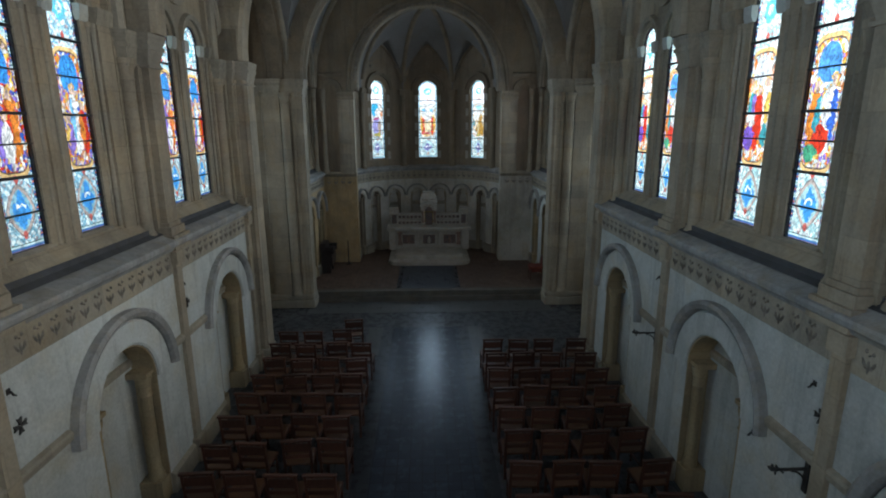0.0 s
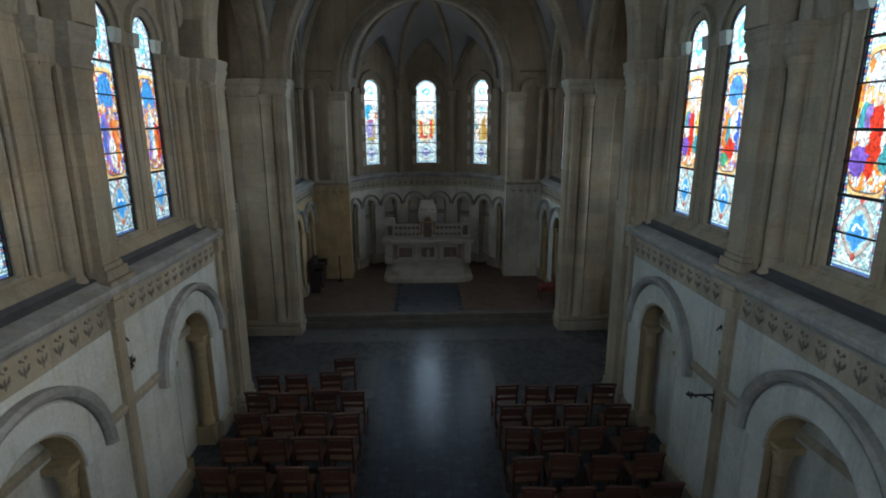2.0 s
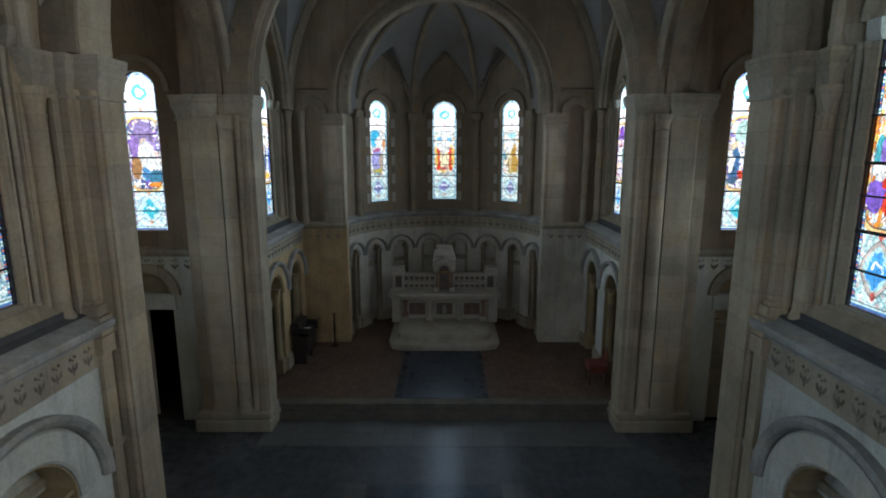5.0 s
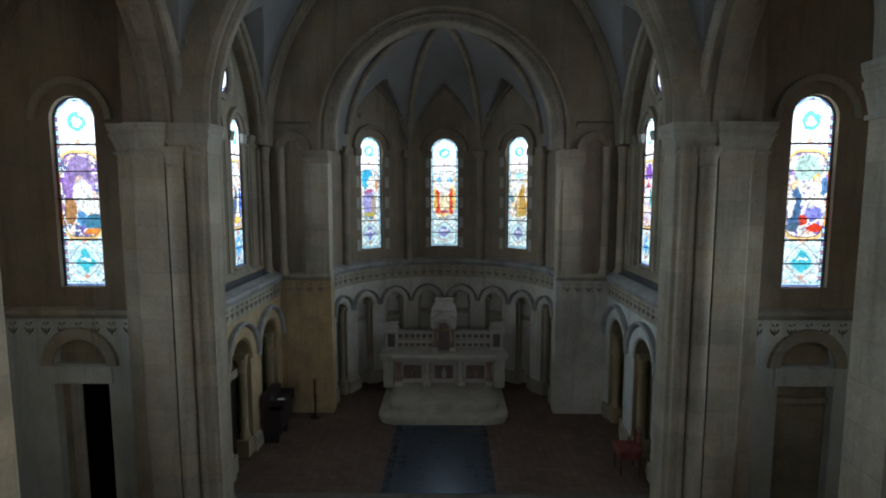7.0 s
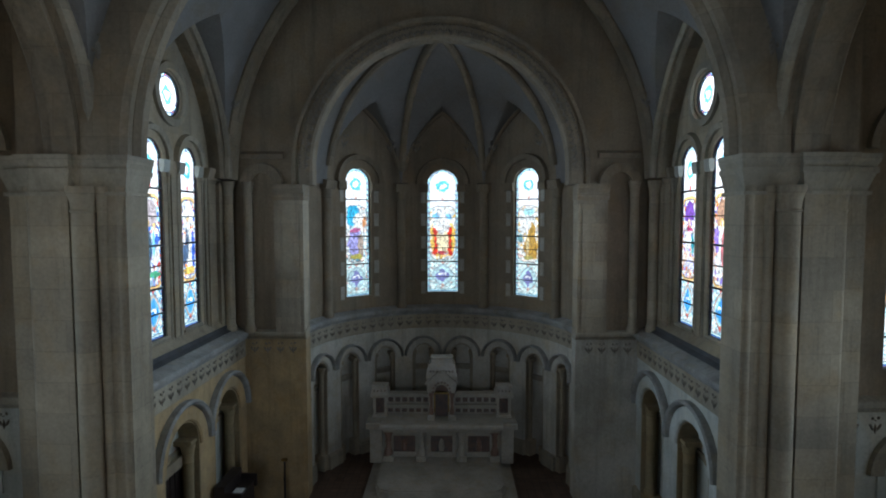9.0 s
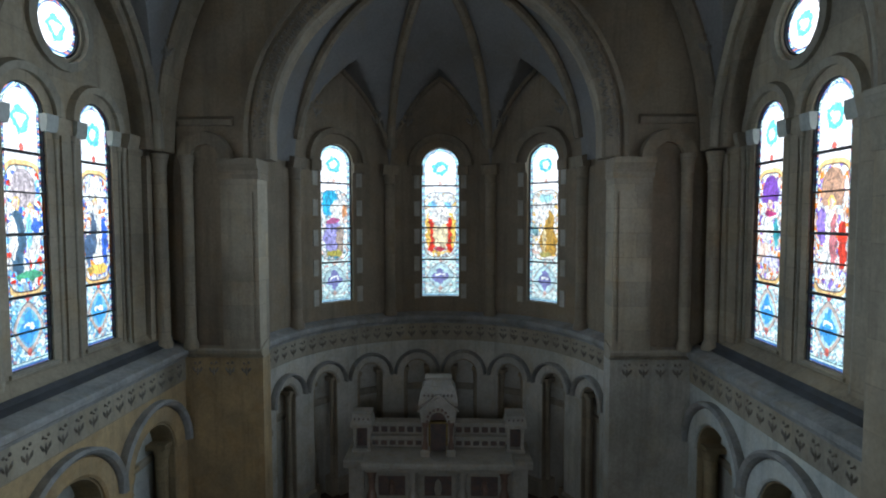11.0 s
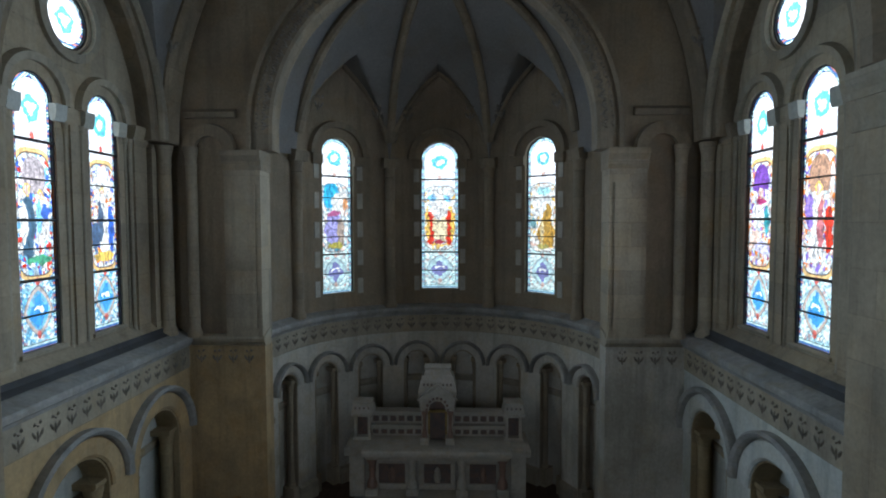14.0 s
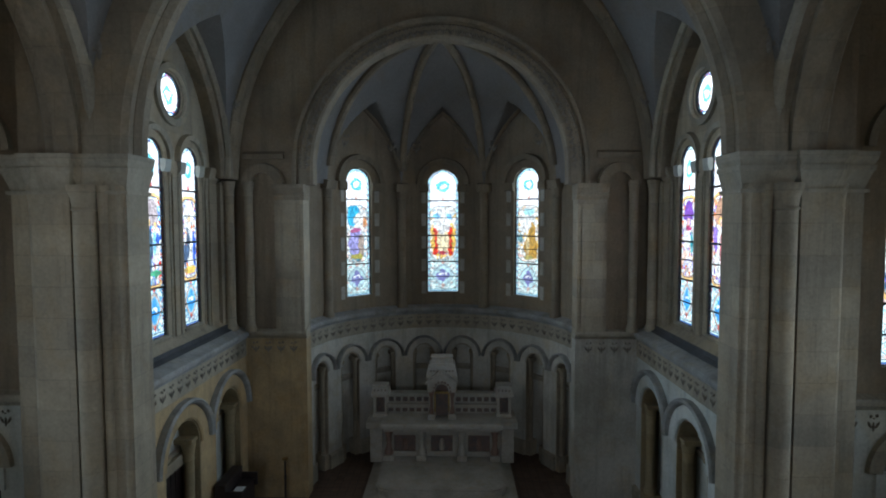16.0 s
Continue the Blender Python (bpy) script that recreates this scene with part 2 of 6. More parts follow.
    col = mix(nt, inside(body), col, pict)
    # the medallion at the foot: banded, four-lobed, with a white scroll
    ring = oval(u, v, 0.0, 0.42, 0.2, 0.28, 1.35)
    col = mix(nt, inside(ring), col, medal[0])
    col = mix(nt, inside(ring, 0.74), col, tuple(0.75 * c + 0.06 for c in ground))
    lobes = calc(nt, "MINIMUM", oval(pu, pv, 0.0, 0.42, 0.07, 0.19), oval(pu, pv, 0.0, 0.4, 0.13, 0.1))
    col = mix(nt, inside(lobes), col, medal[1])
    arc_f = both(inside(oval(pu, pv, 0.0, 0.44, 0.07, 0.045)), calc(nt, "GREATER_THAN", oval(pu, pv, 0.0, 0.415, 0.05, 0.035), 1.0))
    col = mix(nt, arc_f, col, medal[2])
    for vc in (0.16, 0.74, 2.32):
        col = mix(nt, inside(oval(u, v, 0.0, vc, 0.035, 0.05, 1.4)), col, medal[3])
    # the roundel in the head
    hr = oval(pu, pv, 0.0, 2.62, 0.12, 0.15, 1.7)
    col = mix(nt, both(inside(hr), calc(nt, "GREATER_THAN", hr, 0.3)), col, (0.12, 0.46, 0.56))
    # border of small alternating pieces between two pale fillets
    run = calc(nt, "PINGPONG", calc(nt, "ADD", v, calc(nt, "MULTIPLY", calc(nt, "ABSOLUTE", u), calc(nt, "GREATER_THAN", v, 2.75))), 0.07)
    bcol = ramp(nt, calc(nt, "MULTIPLY", run, 14.2), ((0.0, (0.62, 0.2, 0.06)), (0.24, (0.06, 0.12, 0.34)), (0.58, (0.06, 0.24, 0.42)), (0.68, (0.72, 0.8, 0.8)), (0.8, (0.5, 0.66, 0.7)), (1.0, (0.1, 0.28, 0.22))))
    if figure:
        bcol = mix(nt, 0.4, bcol, (0.4, 0.72, 0.76))
    in_scene = both(band, inside(calc(nt, "ABSOLUTE", calc(nt, "SUBTRACT", v, 1.42)), 0.42)) if not figure else 0.0
    col = mix(nt, calc(nt, "SUBTRACT", inside(edge, 0.07), both(inside(edge, 0.07), in_scene)) if not figure else inside(edge, 0.07), col, bcol)
    col = mix(nt, inside(edge, 0.009), col, (0.5, 0.62, 0.68))
    # leads: between the pieces of the scene, round the panel, along the border
    crack = nt.nodes.new("ShaderNodeTexVoronoi")
    crack.feature = "DISTANCE_TO_EDGE"
    crack.inputs["Scale"].default_value = 21.0
    nt.links.new(node(nt, "ShaderNodeCombineXYZ", X=calc(nt, "MULTIPLY", pu, 1.5), Y=pv, Z=seed).outputs[0], crack.inputs["Vector"])
    lead = both(inside(crack.outputs["Distance"], 0.05), inside(body))
    lead = calc(nt, "MAXIMUM", calc(nt, "MULTIPLY", lead, 0.5), calc(nt, "MULTIPLY", inside(calc(nt, "ABSOLUTE", calc(nt, "SUBTRACT", body, 1.02)), 0.06), 0.8))
    lead = calc(nt, "MAXIMUM", lead, calc(nt, "MULTIPLY", inside(calc(nt, "ABSOLUTE", calc(nt, "SUBTRACT", edge, 0.07)), 0.004), 0.85))
    lead = calc(nt, "MAXIMUM", lead, calc(nt, "MULTIPLY", inside(calc(nt, "ABSOLUTE", calc(nt, "SUBTRACT", ring, 0.99)), 0.04), 0.6))
    col = mix(nt, lead, col, (0.02, 0.02, 0.03))
    # every small piece has its own depth of colour
    tone = node(nt, "ShaderNodeTexVoronoi", Vector=node(nt, "ShaderNodeCombineXYZ", X=calc(nt, "MULTIPLY", pu, 1.3), Y=pv, Z=seed + 5.0).outputs[0], Scale=34.0)
    col = mix(nt, 0.7, col, ramp(nt, node(nt, "ShaderNodeSeparateColor", Color=tone.outputs["Color"]).outputs[0], ((0.1, (0.45, 0.45, 0.48)), (0.55, (0.95, 0.95, 0.95)), (0.9, (1, 1, 1)))), "MULTIPLY")
    dirt = node(nt, "ShaderNodeTexNoise", Vector=flat_uv, Scale=7.0, Detail=4.0).outputs[0]
    col = mix(nt, 0.5, col, ramp(nt, dirt, ((0.3, (0.4, 0.4, 0.4)), (0.65, (1, 1, 1)))), "MULTIPLY")
    tr = node(nt, "ShaderNodeBsdfTransparent", Color=col)
    gl = node(nt, "ShaderNodeBsdfGlossy", Color=(0.5, 0.5, 0.5, 1), Roughness=0.25)
    mx = node(nt, "ShaderNodeMixShader", Fac=0.04)
    nt.links.new(tr.outputs[0], mx.inputs[1])
    nt.links.new(gl.outputs[0], mx.inputs[2])
    nt.links.new(mx.outputs[0], nt.nodes["Material Output"].inputs[0])
    return m


W_, B_, R_, O_, P_, G_, Y_, S_ = (0.85, 0.86, 0.82), (0.05, 0.16, 0.62), (0.72, 0.05, 0.02), (0.8, 0.26, 0.04), (0.2, 0.08, 0.42), (0.08, 0.4, 0.22), (0.85, 0.58, 0.14), (0.25, 0.6, 0.9)
T_, V_, L_, K_ = (0.06, 0.36, 0.4), (0.3, 0.2, 0.62), (0.62, 0.8, 0.88), (0.85, 0.62, 0.52)


def saint(du, foot, top, w, robe, mantle=None):
    """One draped figure of the scene: robe, mantle and head."""
    mid, h = (foot + top) / 2, (top - foot) / 2
    out = [(du, mid - 0.06, w, h, robe)]
    if mantle:
        out.append((du - 0.5 * w, mid - 0.02, 0.5 * w, 0.7 * h, mantle))
    return out + [(du, top - 0.02, 0.05, 0.065, Y_), (du, top - 0.03, 0.034, 0.05, K_)]


NAVE_BLUE, NAVE_PALE, CHANCEL_BLUE = (0.25, 0.55, 0.68), (0.42, 0.7, 0.72), (0.17, 0.5, 0.72)
GLASS_NORTH = (
    glass("blue and red stained glass", NAVE_BLUE, saint(-0.1, 1.0, 1.7, 0.09, V_, B_) + saint(0.09, 1.0, 1.62, 0.09, O_, R_) + saint(0.0, 0.95, 1.4, 0.07, W_), 1,
          [W_, O_, B_, K_, V_, Y_, R_], (0.05, 0.32, 0.8)),
    glass("violet and blue stained glass", NAVE_BLUE, saint(0.0, 1.0, 1.75, 0.08, W_, S_) + saint(0.14, 1.0, 1.55, 0.08, R_, O_) + saint(-0.14, 1.0, 1.4, 0.07, V_, Y_), 11,
          [O_, W_, V_, Y_, K_, O_, B_], (0.06, 0.36, 0.85)))
GLASS_SOUTH = (
    glass("amber and blue stained glass", NAVE_PALE, saint(-0.1, 1.0, 1.75, 0.09, W_, B_) + saint(0.12, 1.0, 1.7, 0.09, O_, T_) + [(0.0, 1.1, 0.12, 0.15, R_), (0.1, 0.98, 0.1, 0.1, G_)], 12,
          [W_, O_, K_, Y_, W_, L_, V_], (0.1, 0.35, 0.75)),
    glass("orange and red stained glass", NAVE_PALE, saint(-0.12, 1.2, 1.8, 0.1, W_, Y_) + saint(0.13, 1.3, 1.75, 0.09, T_, V_) + saint(0.0, 1.0, 1.72, 0.09, R_, R_) + [(0.14, 1.1, 0.1, 0.17, (0.22, 0.12, 0.55)), (-0.16, 1.15, 0.07, 0.14, T_), (0.12, 1.33, 0.08, 0.1, W_)], 2,
          [O_, W_, K_, W_, Y_, O_, L_], (0.8, 0.88, 0.9)))
GLASS_SIDE = glass("purple and white stained glass", (0.5, 0.78, 0.88), [(-0.15, 1.62, 0.08, 0.24, (0.3, 0.18, 0.45)), (0.12, 1.62, 0.05, 0.12, (0.4, 0.28, 0.55)), (-0.02, 1.72, 0.05, 0.06, K_), (0.17, 1.5, 0.05, 0.06, K_), (0.02, 1.45, 0.13, 0.28, W_), (0.14, 1.25, 0.1, 0.16, W_), (-0.15, 1.2, 0.08, 0.2, (0.4, 0.2, 0.08)), (0.12, 1.05, 0.13, 0.13, (0.05, 0.2, 0.3)), (0.0, 1.1, 0.06, 0.12, (0.1, 0.3, 0.55)), (0.14, 0.9, 0.12, 0.05, O_)], 3,
                   [W_, (0.4, 0.28, 0.55), W_, K_, W_, P_, (0.1, 0.14, 0.3)], (0.3, 0.22, 0.42), head=0.9, medal=((0.5, 0.65, 0.7), (0.05, 0.42, 0.5), (0.78, 0.9, 0.92), (0.62, 0.4, 0.3)))
GLASS_SIDE_S = glass("blue and white stained glass with gold frame", (0.5, 0.78, 0.88), saint(-0.14, 1.0, 1.66, 0.09, (0.06, 0.16, 0.32), W_) + saint(0.12, 1.05, 1.76, 0.1, W_, W_) + [(0.11, 1.17, 0.11, 0.12, (0.2, 0.22, 0.65)), (0.22, 1.6, 0.05, 0.16, (0.1, 0.25, 0.5)), (-0.03, 1.08, 0.05, 0.1, (0.6, 0.06, 0.03)), (0.13, 0.95, 0.1, 0.06, R_), (-0.15, 0.98, 0.1, 0.08, (0.06, 0.12, 0.2))], 9,
                     [W_, L_, W_, K_, W_, V_, W_], (0.4, 0.6, 0.55), head=0.95, medal=((0.5, 0.6, 0.66), (0.05, 0.4, 0.5), (0.78, 0.9, 0.92), (0.62, 0.4, 0.3)))
GLASS_CHANCEL_N = (
    glass("blue and crimson stained glass", CHANCEL_BLUE, saint(-0.1, 1.05, 1.75, 0.1, (0.06, 0.14, 0.22), W_) + saint(0.1, 1.2, 1.7, 0.1, W_, S_) + [(0.14, 1.5, 0.05, 0.1, B_), (0.05, 0.98, 0.2, 0.05, G_)], 4,
          [W_, L_, B_, W_, S_, R_, W_], (0.45, 0.4, 0.42), head=0.75),
    glass("blue and white stained glass", CHANCEL_BLUE, saint(0.0, 1.05, 1.8, 0.11, W_, (0.1, 0.16, 0.25)) + [(0.14, 1.3, 0.06, 0.3, B_), (-0.15, 1.2, 0.07, 0.2, (0.08, 0.14, 0.24)), (0.0, 0.95, 0.18, 0.06, Y_)], 14,
          [W_, B_, W_, L_, W_, K_, O_], (0.85, 0.87, 0.85), head=0.75))
GLASS_CHANCEL_S = (
    glass("pink and orange stained glass", (0.42, 0.7, 0.8), saint(0.02, 1.0, 1.75, 0.1, W_, (0.6, 0.2, 0.22)) + [(-0.15, 1.3, 0.06, 0.25, R_), (0.14, 1.5, 0.06, 0.2, V_)], 5,
          [W_, K_, L_, W_, O_, W_, V_], (0.5, 0.3, 0.2), head=0.7),
    glass("violet and orange stained glass", (0.42, 0.7, 0.8), [(-0.12, 1.72, 0.04, 0.06, W_), (0.0, 1.74, 0.05, 0.06, K_), (0.12, 1.72, 0.04, 0.06, W_), (0.05, 1.45, 0.11, 0.18, W_), (-0.13, 1.4, 0.06, 0.18, T_), (0.1, 1.15, 0.1, 0.12, K_), (-0.05, 1.05, 0.15, 0.1, (0.62, 0.6, 0.8)), (-0.02, 1.64, 0.12, 0.04, (0.5, 0.06, 0.2))], 15,
          [W_, K_, W_, V_, W_, O_, L_], (0.22, 0.09, 0.45), head=0.7))
PALE, PALE_MEDAL = (0.55, 0.82, 0.84), ((0.4, 0.55, 0.6), (0.2, 0.22, 0.45), (0.82, 0.86, 0.86), (0.6, 0.45, 0.4))
GLASS_APSE_N = glass("pale glass with blue robe", PALE, [(-0.02, 1.25, 0.17, 0.32, (0.42, 0.4, 0.78)), (0.1, 1.2, 0.07, 0.26, (0.45, 0.36, 0.3)), (-0.07, 1.9, 0.14, 0.26, (0.05, 0.5, 0.8)), (0.06, 1.75, 0.11, 0.22, W_), (-0.02, 1.55, 0.12, 0.07, (0.5, 0.14, 0.3)), (0.0, 0.93, 0.14, 0.06, (0.5, 0.45, 0.1)), (0.17, 1.75, 0.05, 0.12, (0.75, 0.35, 0.15))], 6,
                     [W_, W_, L_, W_, (0.1, 0.35, 0.45), W_, K_], W_, figure=True, head=0.85, medal=PALE_MEDAL)
GLASS_APSE = glass("pale glass with red mantle", PALE, [(-0.15, 1.25, 0.07, 0.36, R_), (0.15, 1.25, 0.07, 0.36, R_), (-0.19, 1.35, 0.03, 0.36, Y_), (0.19, 1.35, 0.03, 0.36, Y_), (0.0, 1.25, 0.11, 0.36, (0.9, 0.78, 0.5)), (0.0, 1.72, 0.12, 0.28, W_), (-0.12, 1.88, 0.06, 0.07, S_), (0.12, 1.88, 0.06, 0.07, S_), (0.0, 0.98, 0.1, 0.05, (0.5, 0.05, 0.08)), (0.0, 0.9, 0.11, 0.025, Y_)], 7,
                   [W_, W_, L_, W_, W_, Y_, W_], W_, figure=True, head=0.85, medal=PALE_MEDAL)
GLASS_APSE_S = glass("pale glass with gold robe", PALE, [(0.06, 1.15, 0.16, 0.28, (0.55, 0.32, 0.06)), (0.08, 1.45, 0.08, 0.3, (0.6, 0.36, 0.08)), (-0.02, 1.2, 0.03, 0.25, (0.85, 0.7, 0.4)), (0.0, 1.98, 0.12, 0.09, (0.45, 0.8, 0.82)), (-0.04, 1.7, 0.1, 0.18, W_), (-0.17, 1.35, 0.05, 0.1, (0.2, 0.4, 0.42)), (0.0, 0.9, 0.1, 0.05, (0.5, 0.45, 0.15))], 8,
                     [W_, W_, W_, K_, W_, Y_, W_], W_, figure=True, head=0.9, medal=PALE_MEDAL)


# ---- mesh helpers ----
def finish(bm, name, material, parent=None, label="", smooth=False):
    bmesh.ops.remove_doubles(bm, verts=bm.verts, dist=0.0004)
    bmesh.ops.recalc_face_normals(bm, faces=bm.faces)
    me = bpy.data.meshes.new(name)
    bm.to_mesh(me)
    bm.free()
    for mm in (material if isinstance(material, (list, tuple)) else [material]):
        me.materials.append(mm)
    if smooth:
        me.polygons.foreach_set("use_smooth", [True] * len(me.polygons))
        me.set_sharp_from_angle(angle=radians(35))
    ob = new(name, me)
    if parent is not None:
        ob.parent = parent
    if label:
        ob["label"] = label
    return ob


def part(name, bm, material, parent, label="", smooth=False):
    return finish(bm, name, material, parent, label, smooth)


def structure(name, bm, material, label, smooth=False, category=""):
    return tagged(finish(bm, name, material, None, "", smooth), label=label, category=category or name.split("_")[0], kind="structure")


def thing(name, label, category, group="", at=None):
    e = new(name)
    e.empty_display_size = 0.1
    if at is not None:
        e.matrix_world = at
    return tagged(e, label=label, category=category, group=group)


def quad(bm, *pts):
    try:
        bm.faces.new([bm.verts.new(p) for p in pts])
    except ValueError:
        pass


def box(bm, x0, x1, y0, y1, z0, z1, bevel=0.0):
    x0, x1, y0, y1, z0, z1 = min(x0, x1), max(x0, x1), min(y0, y1), max(y0, y1), min(z0, z1), max(z0, z1)
    v = [bm.verts.new((x, y, z)) for z in (z0, z1) for y in (y0, y1) for x in (x0, x1)]
    fs = [bm.faces.new([v[i] for i in f]) for f in ((0, 2, 3, 1), (4, 5, 7, 6), (0, 1, 5, 4), (2, 6, 7, 3), (0, 4, 6, 2), (1, 3, 7, 5))]
    if bevel:
        es = list({e for f in fs for e in f.edges})
        bmesh.ops.bevel(bm, geom=es, offset=bevel, segments=2, affect="EDGES", profile=0.5)
    return bm


def boxes(*dims, bevel=0.0):
    bm = bmesh.new()
    for d in dims:
        box(bm, *d, bevel=bevel)
    return bm


def lathe(bm, x, y, profile, n=20, a0=0.0, a1=360.0):
    full = abs(a1 - a0) > 359
    m = n if full else n + 1
    rings = []
    for r, z in profile:
        rings.append([bm.verts.new((x + r * math.cos(radians(a0 + (a1 - a0) * i / n)), y + r * math.sin(radians(a0 + (a1 - a0) * i / n)), z)) for i in range(m)])
    for a, b in zip(rings, rings[1:]):
        for i in range(n):
            j = (i + 1) % m
            bm.faces.new((a[i], a[j], b[j], b[i]))
    for ring in (rings[0], rings[-1]):
        if len(ring) > 2:
            bm.faces.new(ring)
    return bm


def sweep(bm, fmap, path, profile, closed=False):
    """Carries a closed profile of (out, w) along a path of (u, z): out is to the path's left-hand normal in the wall's plane."""
    rows = []
    n = len(path)
    for i, (u, z) in enumerate(path):
        if closed:
            a, b = path[i - 1], path[(i + 1) % n]
        else:
            a, b = path[max(0, i - 1)], path[min(n - 1, i + 1)]
        tx, tz = b[0] - a[0], b[1] - a[1]
        l = math.hypot(tx, tz) or 1.0
        nx, nz = -tz / l, tx / l
        rows.append([bm.verts.new(fmap(u + nx * o, z + nz * o, w)) for o, w in profile])
    k = len(profile)
    for i in range(n if closed else n - 1):
        a, b = rows[i], rows[(i + 1) % n]
        for j in range(k):
            bm.faces.new((a[j], a[(j + 1) % k], b[(j + 1) % k], b[j]))
    if not closed:
        bm.faces.new(rows[0])
        bm.faces.new(rows[-1])
    return bm


def arc(uc, zc, r, n=24, a0=180.0, a1=0.0):
    return [(uc + r * math.cos(radians(a0 + (a1 - a0) * i / n)), zc + r * math.sin(radians(a0 + (a1 - a0) * i / n))) for i in range(n + 1)]


def lancet(uc, half, z0, zs):
    """An opening with a round head: (span of u, low edge and high edge at u, outline)."""
    def span(u):
        d = abs(u - uc)
        if d >= half - 1e-6:
            return (z0, zs)
        return (z0, zs + math.sqrt(half * half - d * d))
    outline = [(uc - half, z0)] + arc(uc, zs, half, 20) + [(uc + half, z0)]
    return (uc - half, uc + half, span, outline)


def oculus(uc, zc, r):
    def span(u):
        d = math.sqrt(max(0.0, r * r - (u - uc) ** 2))
        return (zc - d, zc + d)
    return (uc - r, uc + r, span, arc(uc, zc, r, 28, 0.0, 360.0)[:-1])


def pointed(x, a, c):
    r = a + c
    x = min(abs(x), a)
    return math.sqrt(max(0.0, r * r - (x + c) ** 2))


def pointed_opening(uc, a, c, z0, zs):
    """An opening under a pointed arch of half span a; c = 0 makes it round."""
    us = [-a * math.cos(math.pi * i / 28) for i in range(29)]
    return (uc - a, uc + a, lambda u: (z0, zs + pointed(u - uc, a, c)), [(uc - a, z0)] + [(uc + u, zs + pointed(u, a, c)) for u in us] + [(uc + a, z0)])


def doorway(uc, half, z0, z1):
    return (uc - half, uc + half, lambda u: (z0, z1), [(uc - half, z0), (uc - half, z1), (uc + half, z1), (uc + half, z0)])


def pierced(bm, fmap, u0, u1, z0, z1, w0, w1, holes=(), top=None, fine=0.0):
    """A wall from w0 (room side) back to w1, with real openings through it. top(u) gives an uneven upper edge."""
    marks = {round(u0, 5), round(u1, 5)}
    for a, b, span, out in holes:
        marks |= {round(min(max(p[0], u0), u1), 5) for p in out}
    if top or fine:
        n = max(2, int((u1 - u0) / (fine or 0.15)))
        marks |= {round(u0 + (u1 - u0) * i / n, 5) for i in range(n + 1)}
    marks = sorted(marks)
    roof = top or (lambda u: z1)
    for a, b in zip(marks, marks[1:]):
        if b - a < 1e-4:
            continue
        m = (a + b) / 2
        cuts = sorted([(s(min(max(a, lo), hi)), s(min(max(b, lo), hi))) for lo, hi, s, o in holes if lo < m < hi], key=lambda c: c[0][0])
        lowa = lowb = z0
        for (pa, qa), (pb, qb) in cuts:
            for w in (w0, w1):
                if max(pa - lowa, pb - lowb) > 1e-4:
                    quad(bm, fmap(a, lowa, w), fmap(b, lowb, w), fmap(b, pb, w), fmap(a, pa, w))
            lowa, lowb = qa, qb
        ta, tb = roof(a), roof(b)
        if max(ta - lowa, tb - lowb) > 1e-4:
            for w in (w0, w1):
                quad(bm, fmap(a, lowa, w), fmap(b, lowb, w), fmap(b, tb, w), fmap(a, ta, w))
        quad(bm, fmap(a, ta, w0), fmap(b, tb, w0), fmap(b, tb, w1), fmap(a, ta, w1))
    for lo, hi, s, out in holes:
        for p, q in zip(out, out[1:] + out[:1]):
            if max(p[1], q[1]) < z0 + 1e-4:
                continue
            quad(bm, fmap(p[0], p[1], w0), fmap(q[0], q[1], w0), fmap(q[0], q[1], w1), fmap(p[0], p[1], w1))
    for u in (u0, u1):
        quad(bm, fmap(u, z0, w0), fmap(u, z0, w1), fmap(u, roof(u), w1), fmap(u, roof(u), w0))
    return bm


def strip(bm, fmap, u0, u1, profile, step=0.0):
    """A moulding of constant section (z, w) that runs along u."""
    n = max(1, int(abs(u1 - u0) / step)) if step else 1
    rows = [[bm.verts.new(fmap(u0 + (u1 - u0) * i / n, z, w)) for z, w in profile] for i in range(n + 1)]
    k = len(profile)
    for a, b in zip(rows, rows[1:]):
        for j in range(k):
            bm.faces.new((a[j], a[(j + 1) % k], b[(j + 1) % k], b[j]))
    bm.faces.new(rows[0])
    bm.faces.new(rows[-1])
    return bm


def side(sign, x):
    """A long wall: u runs along y, w stands proud into the room."""
    return lambda u, z, w: (sign * (x - w) + (NAVE_DX if u < 11.5 else 0.0), u, z)


def cross(y):
    return lambda u, z, w: (u, y - w, z)


def curve(r):
    return lambda u, z, w: ((r - w) * math.sin(u / r), APSE_Y + (r - w) * math.cos(u / r), z)


def tube(parent, pts, r, material, name, n=8):
    bm = bmesh.new()
    rings = []
    for i, p in enumerate(pts):
        d = (pts[min(i + 1, len(pts) - 1)] - pts[max(i - 1, 0)]).normalized()
        s = d.cross(Vector((0.31, 0.17, 0.93))).normalized()
        q = d.cross(s)
        rings.append([bm.verts.new(p + (s * math.cos(2 * math.pi * k / n) + q * math.sin(2 * math.pi * k / n)) * r) for k in range(n)])
    for a, b in zip(rings, rings[1:]):
        for k in range(n):
            bm.faces.new((a[k], a[(k + 1) % n], b[(k + 1) % n], b[k]))
    bm.faces.new(rings[0])
    bm.faces.new(rings[-1])
    return part(name, bm, material, parent, smooth=True)


# ---- the plan ----
NAVE_DX = -0.12            # the nave stands a little north of the chancel's axis
NAVE_X, CHANCEL_X = 3.77, 3.82
NAVE_END, CHANCEL_START, CHANCEL_END = 11.35, 15.5, 19.3
BAYS = (-2.65, 0.87, 4.45, 7.98, 11.2)
APSE_Y, APSE_R = 19.35, 2.75
FLOOR_C = 0.3              # the sanctuary floor, two steps up
STRING = 3.6               # top of the string course all round
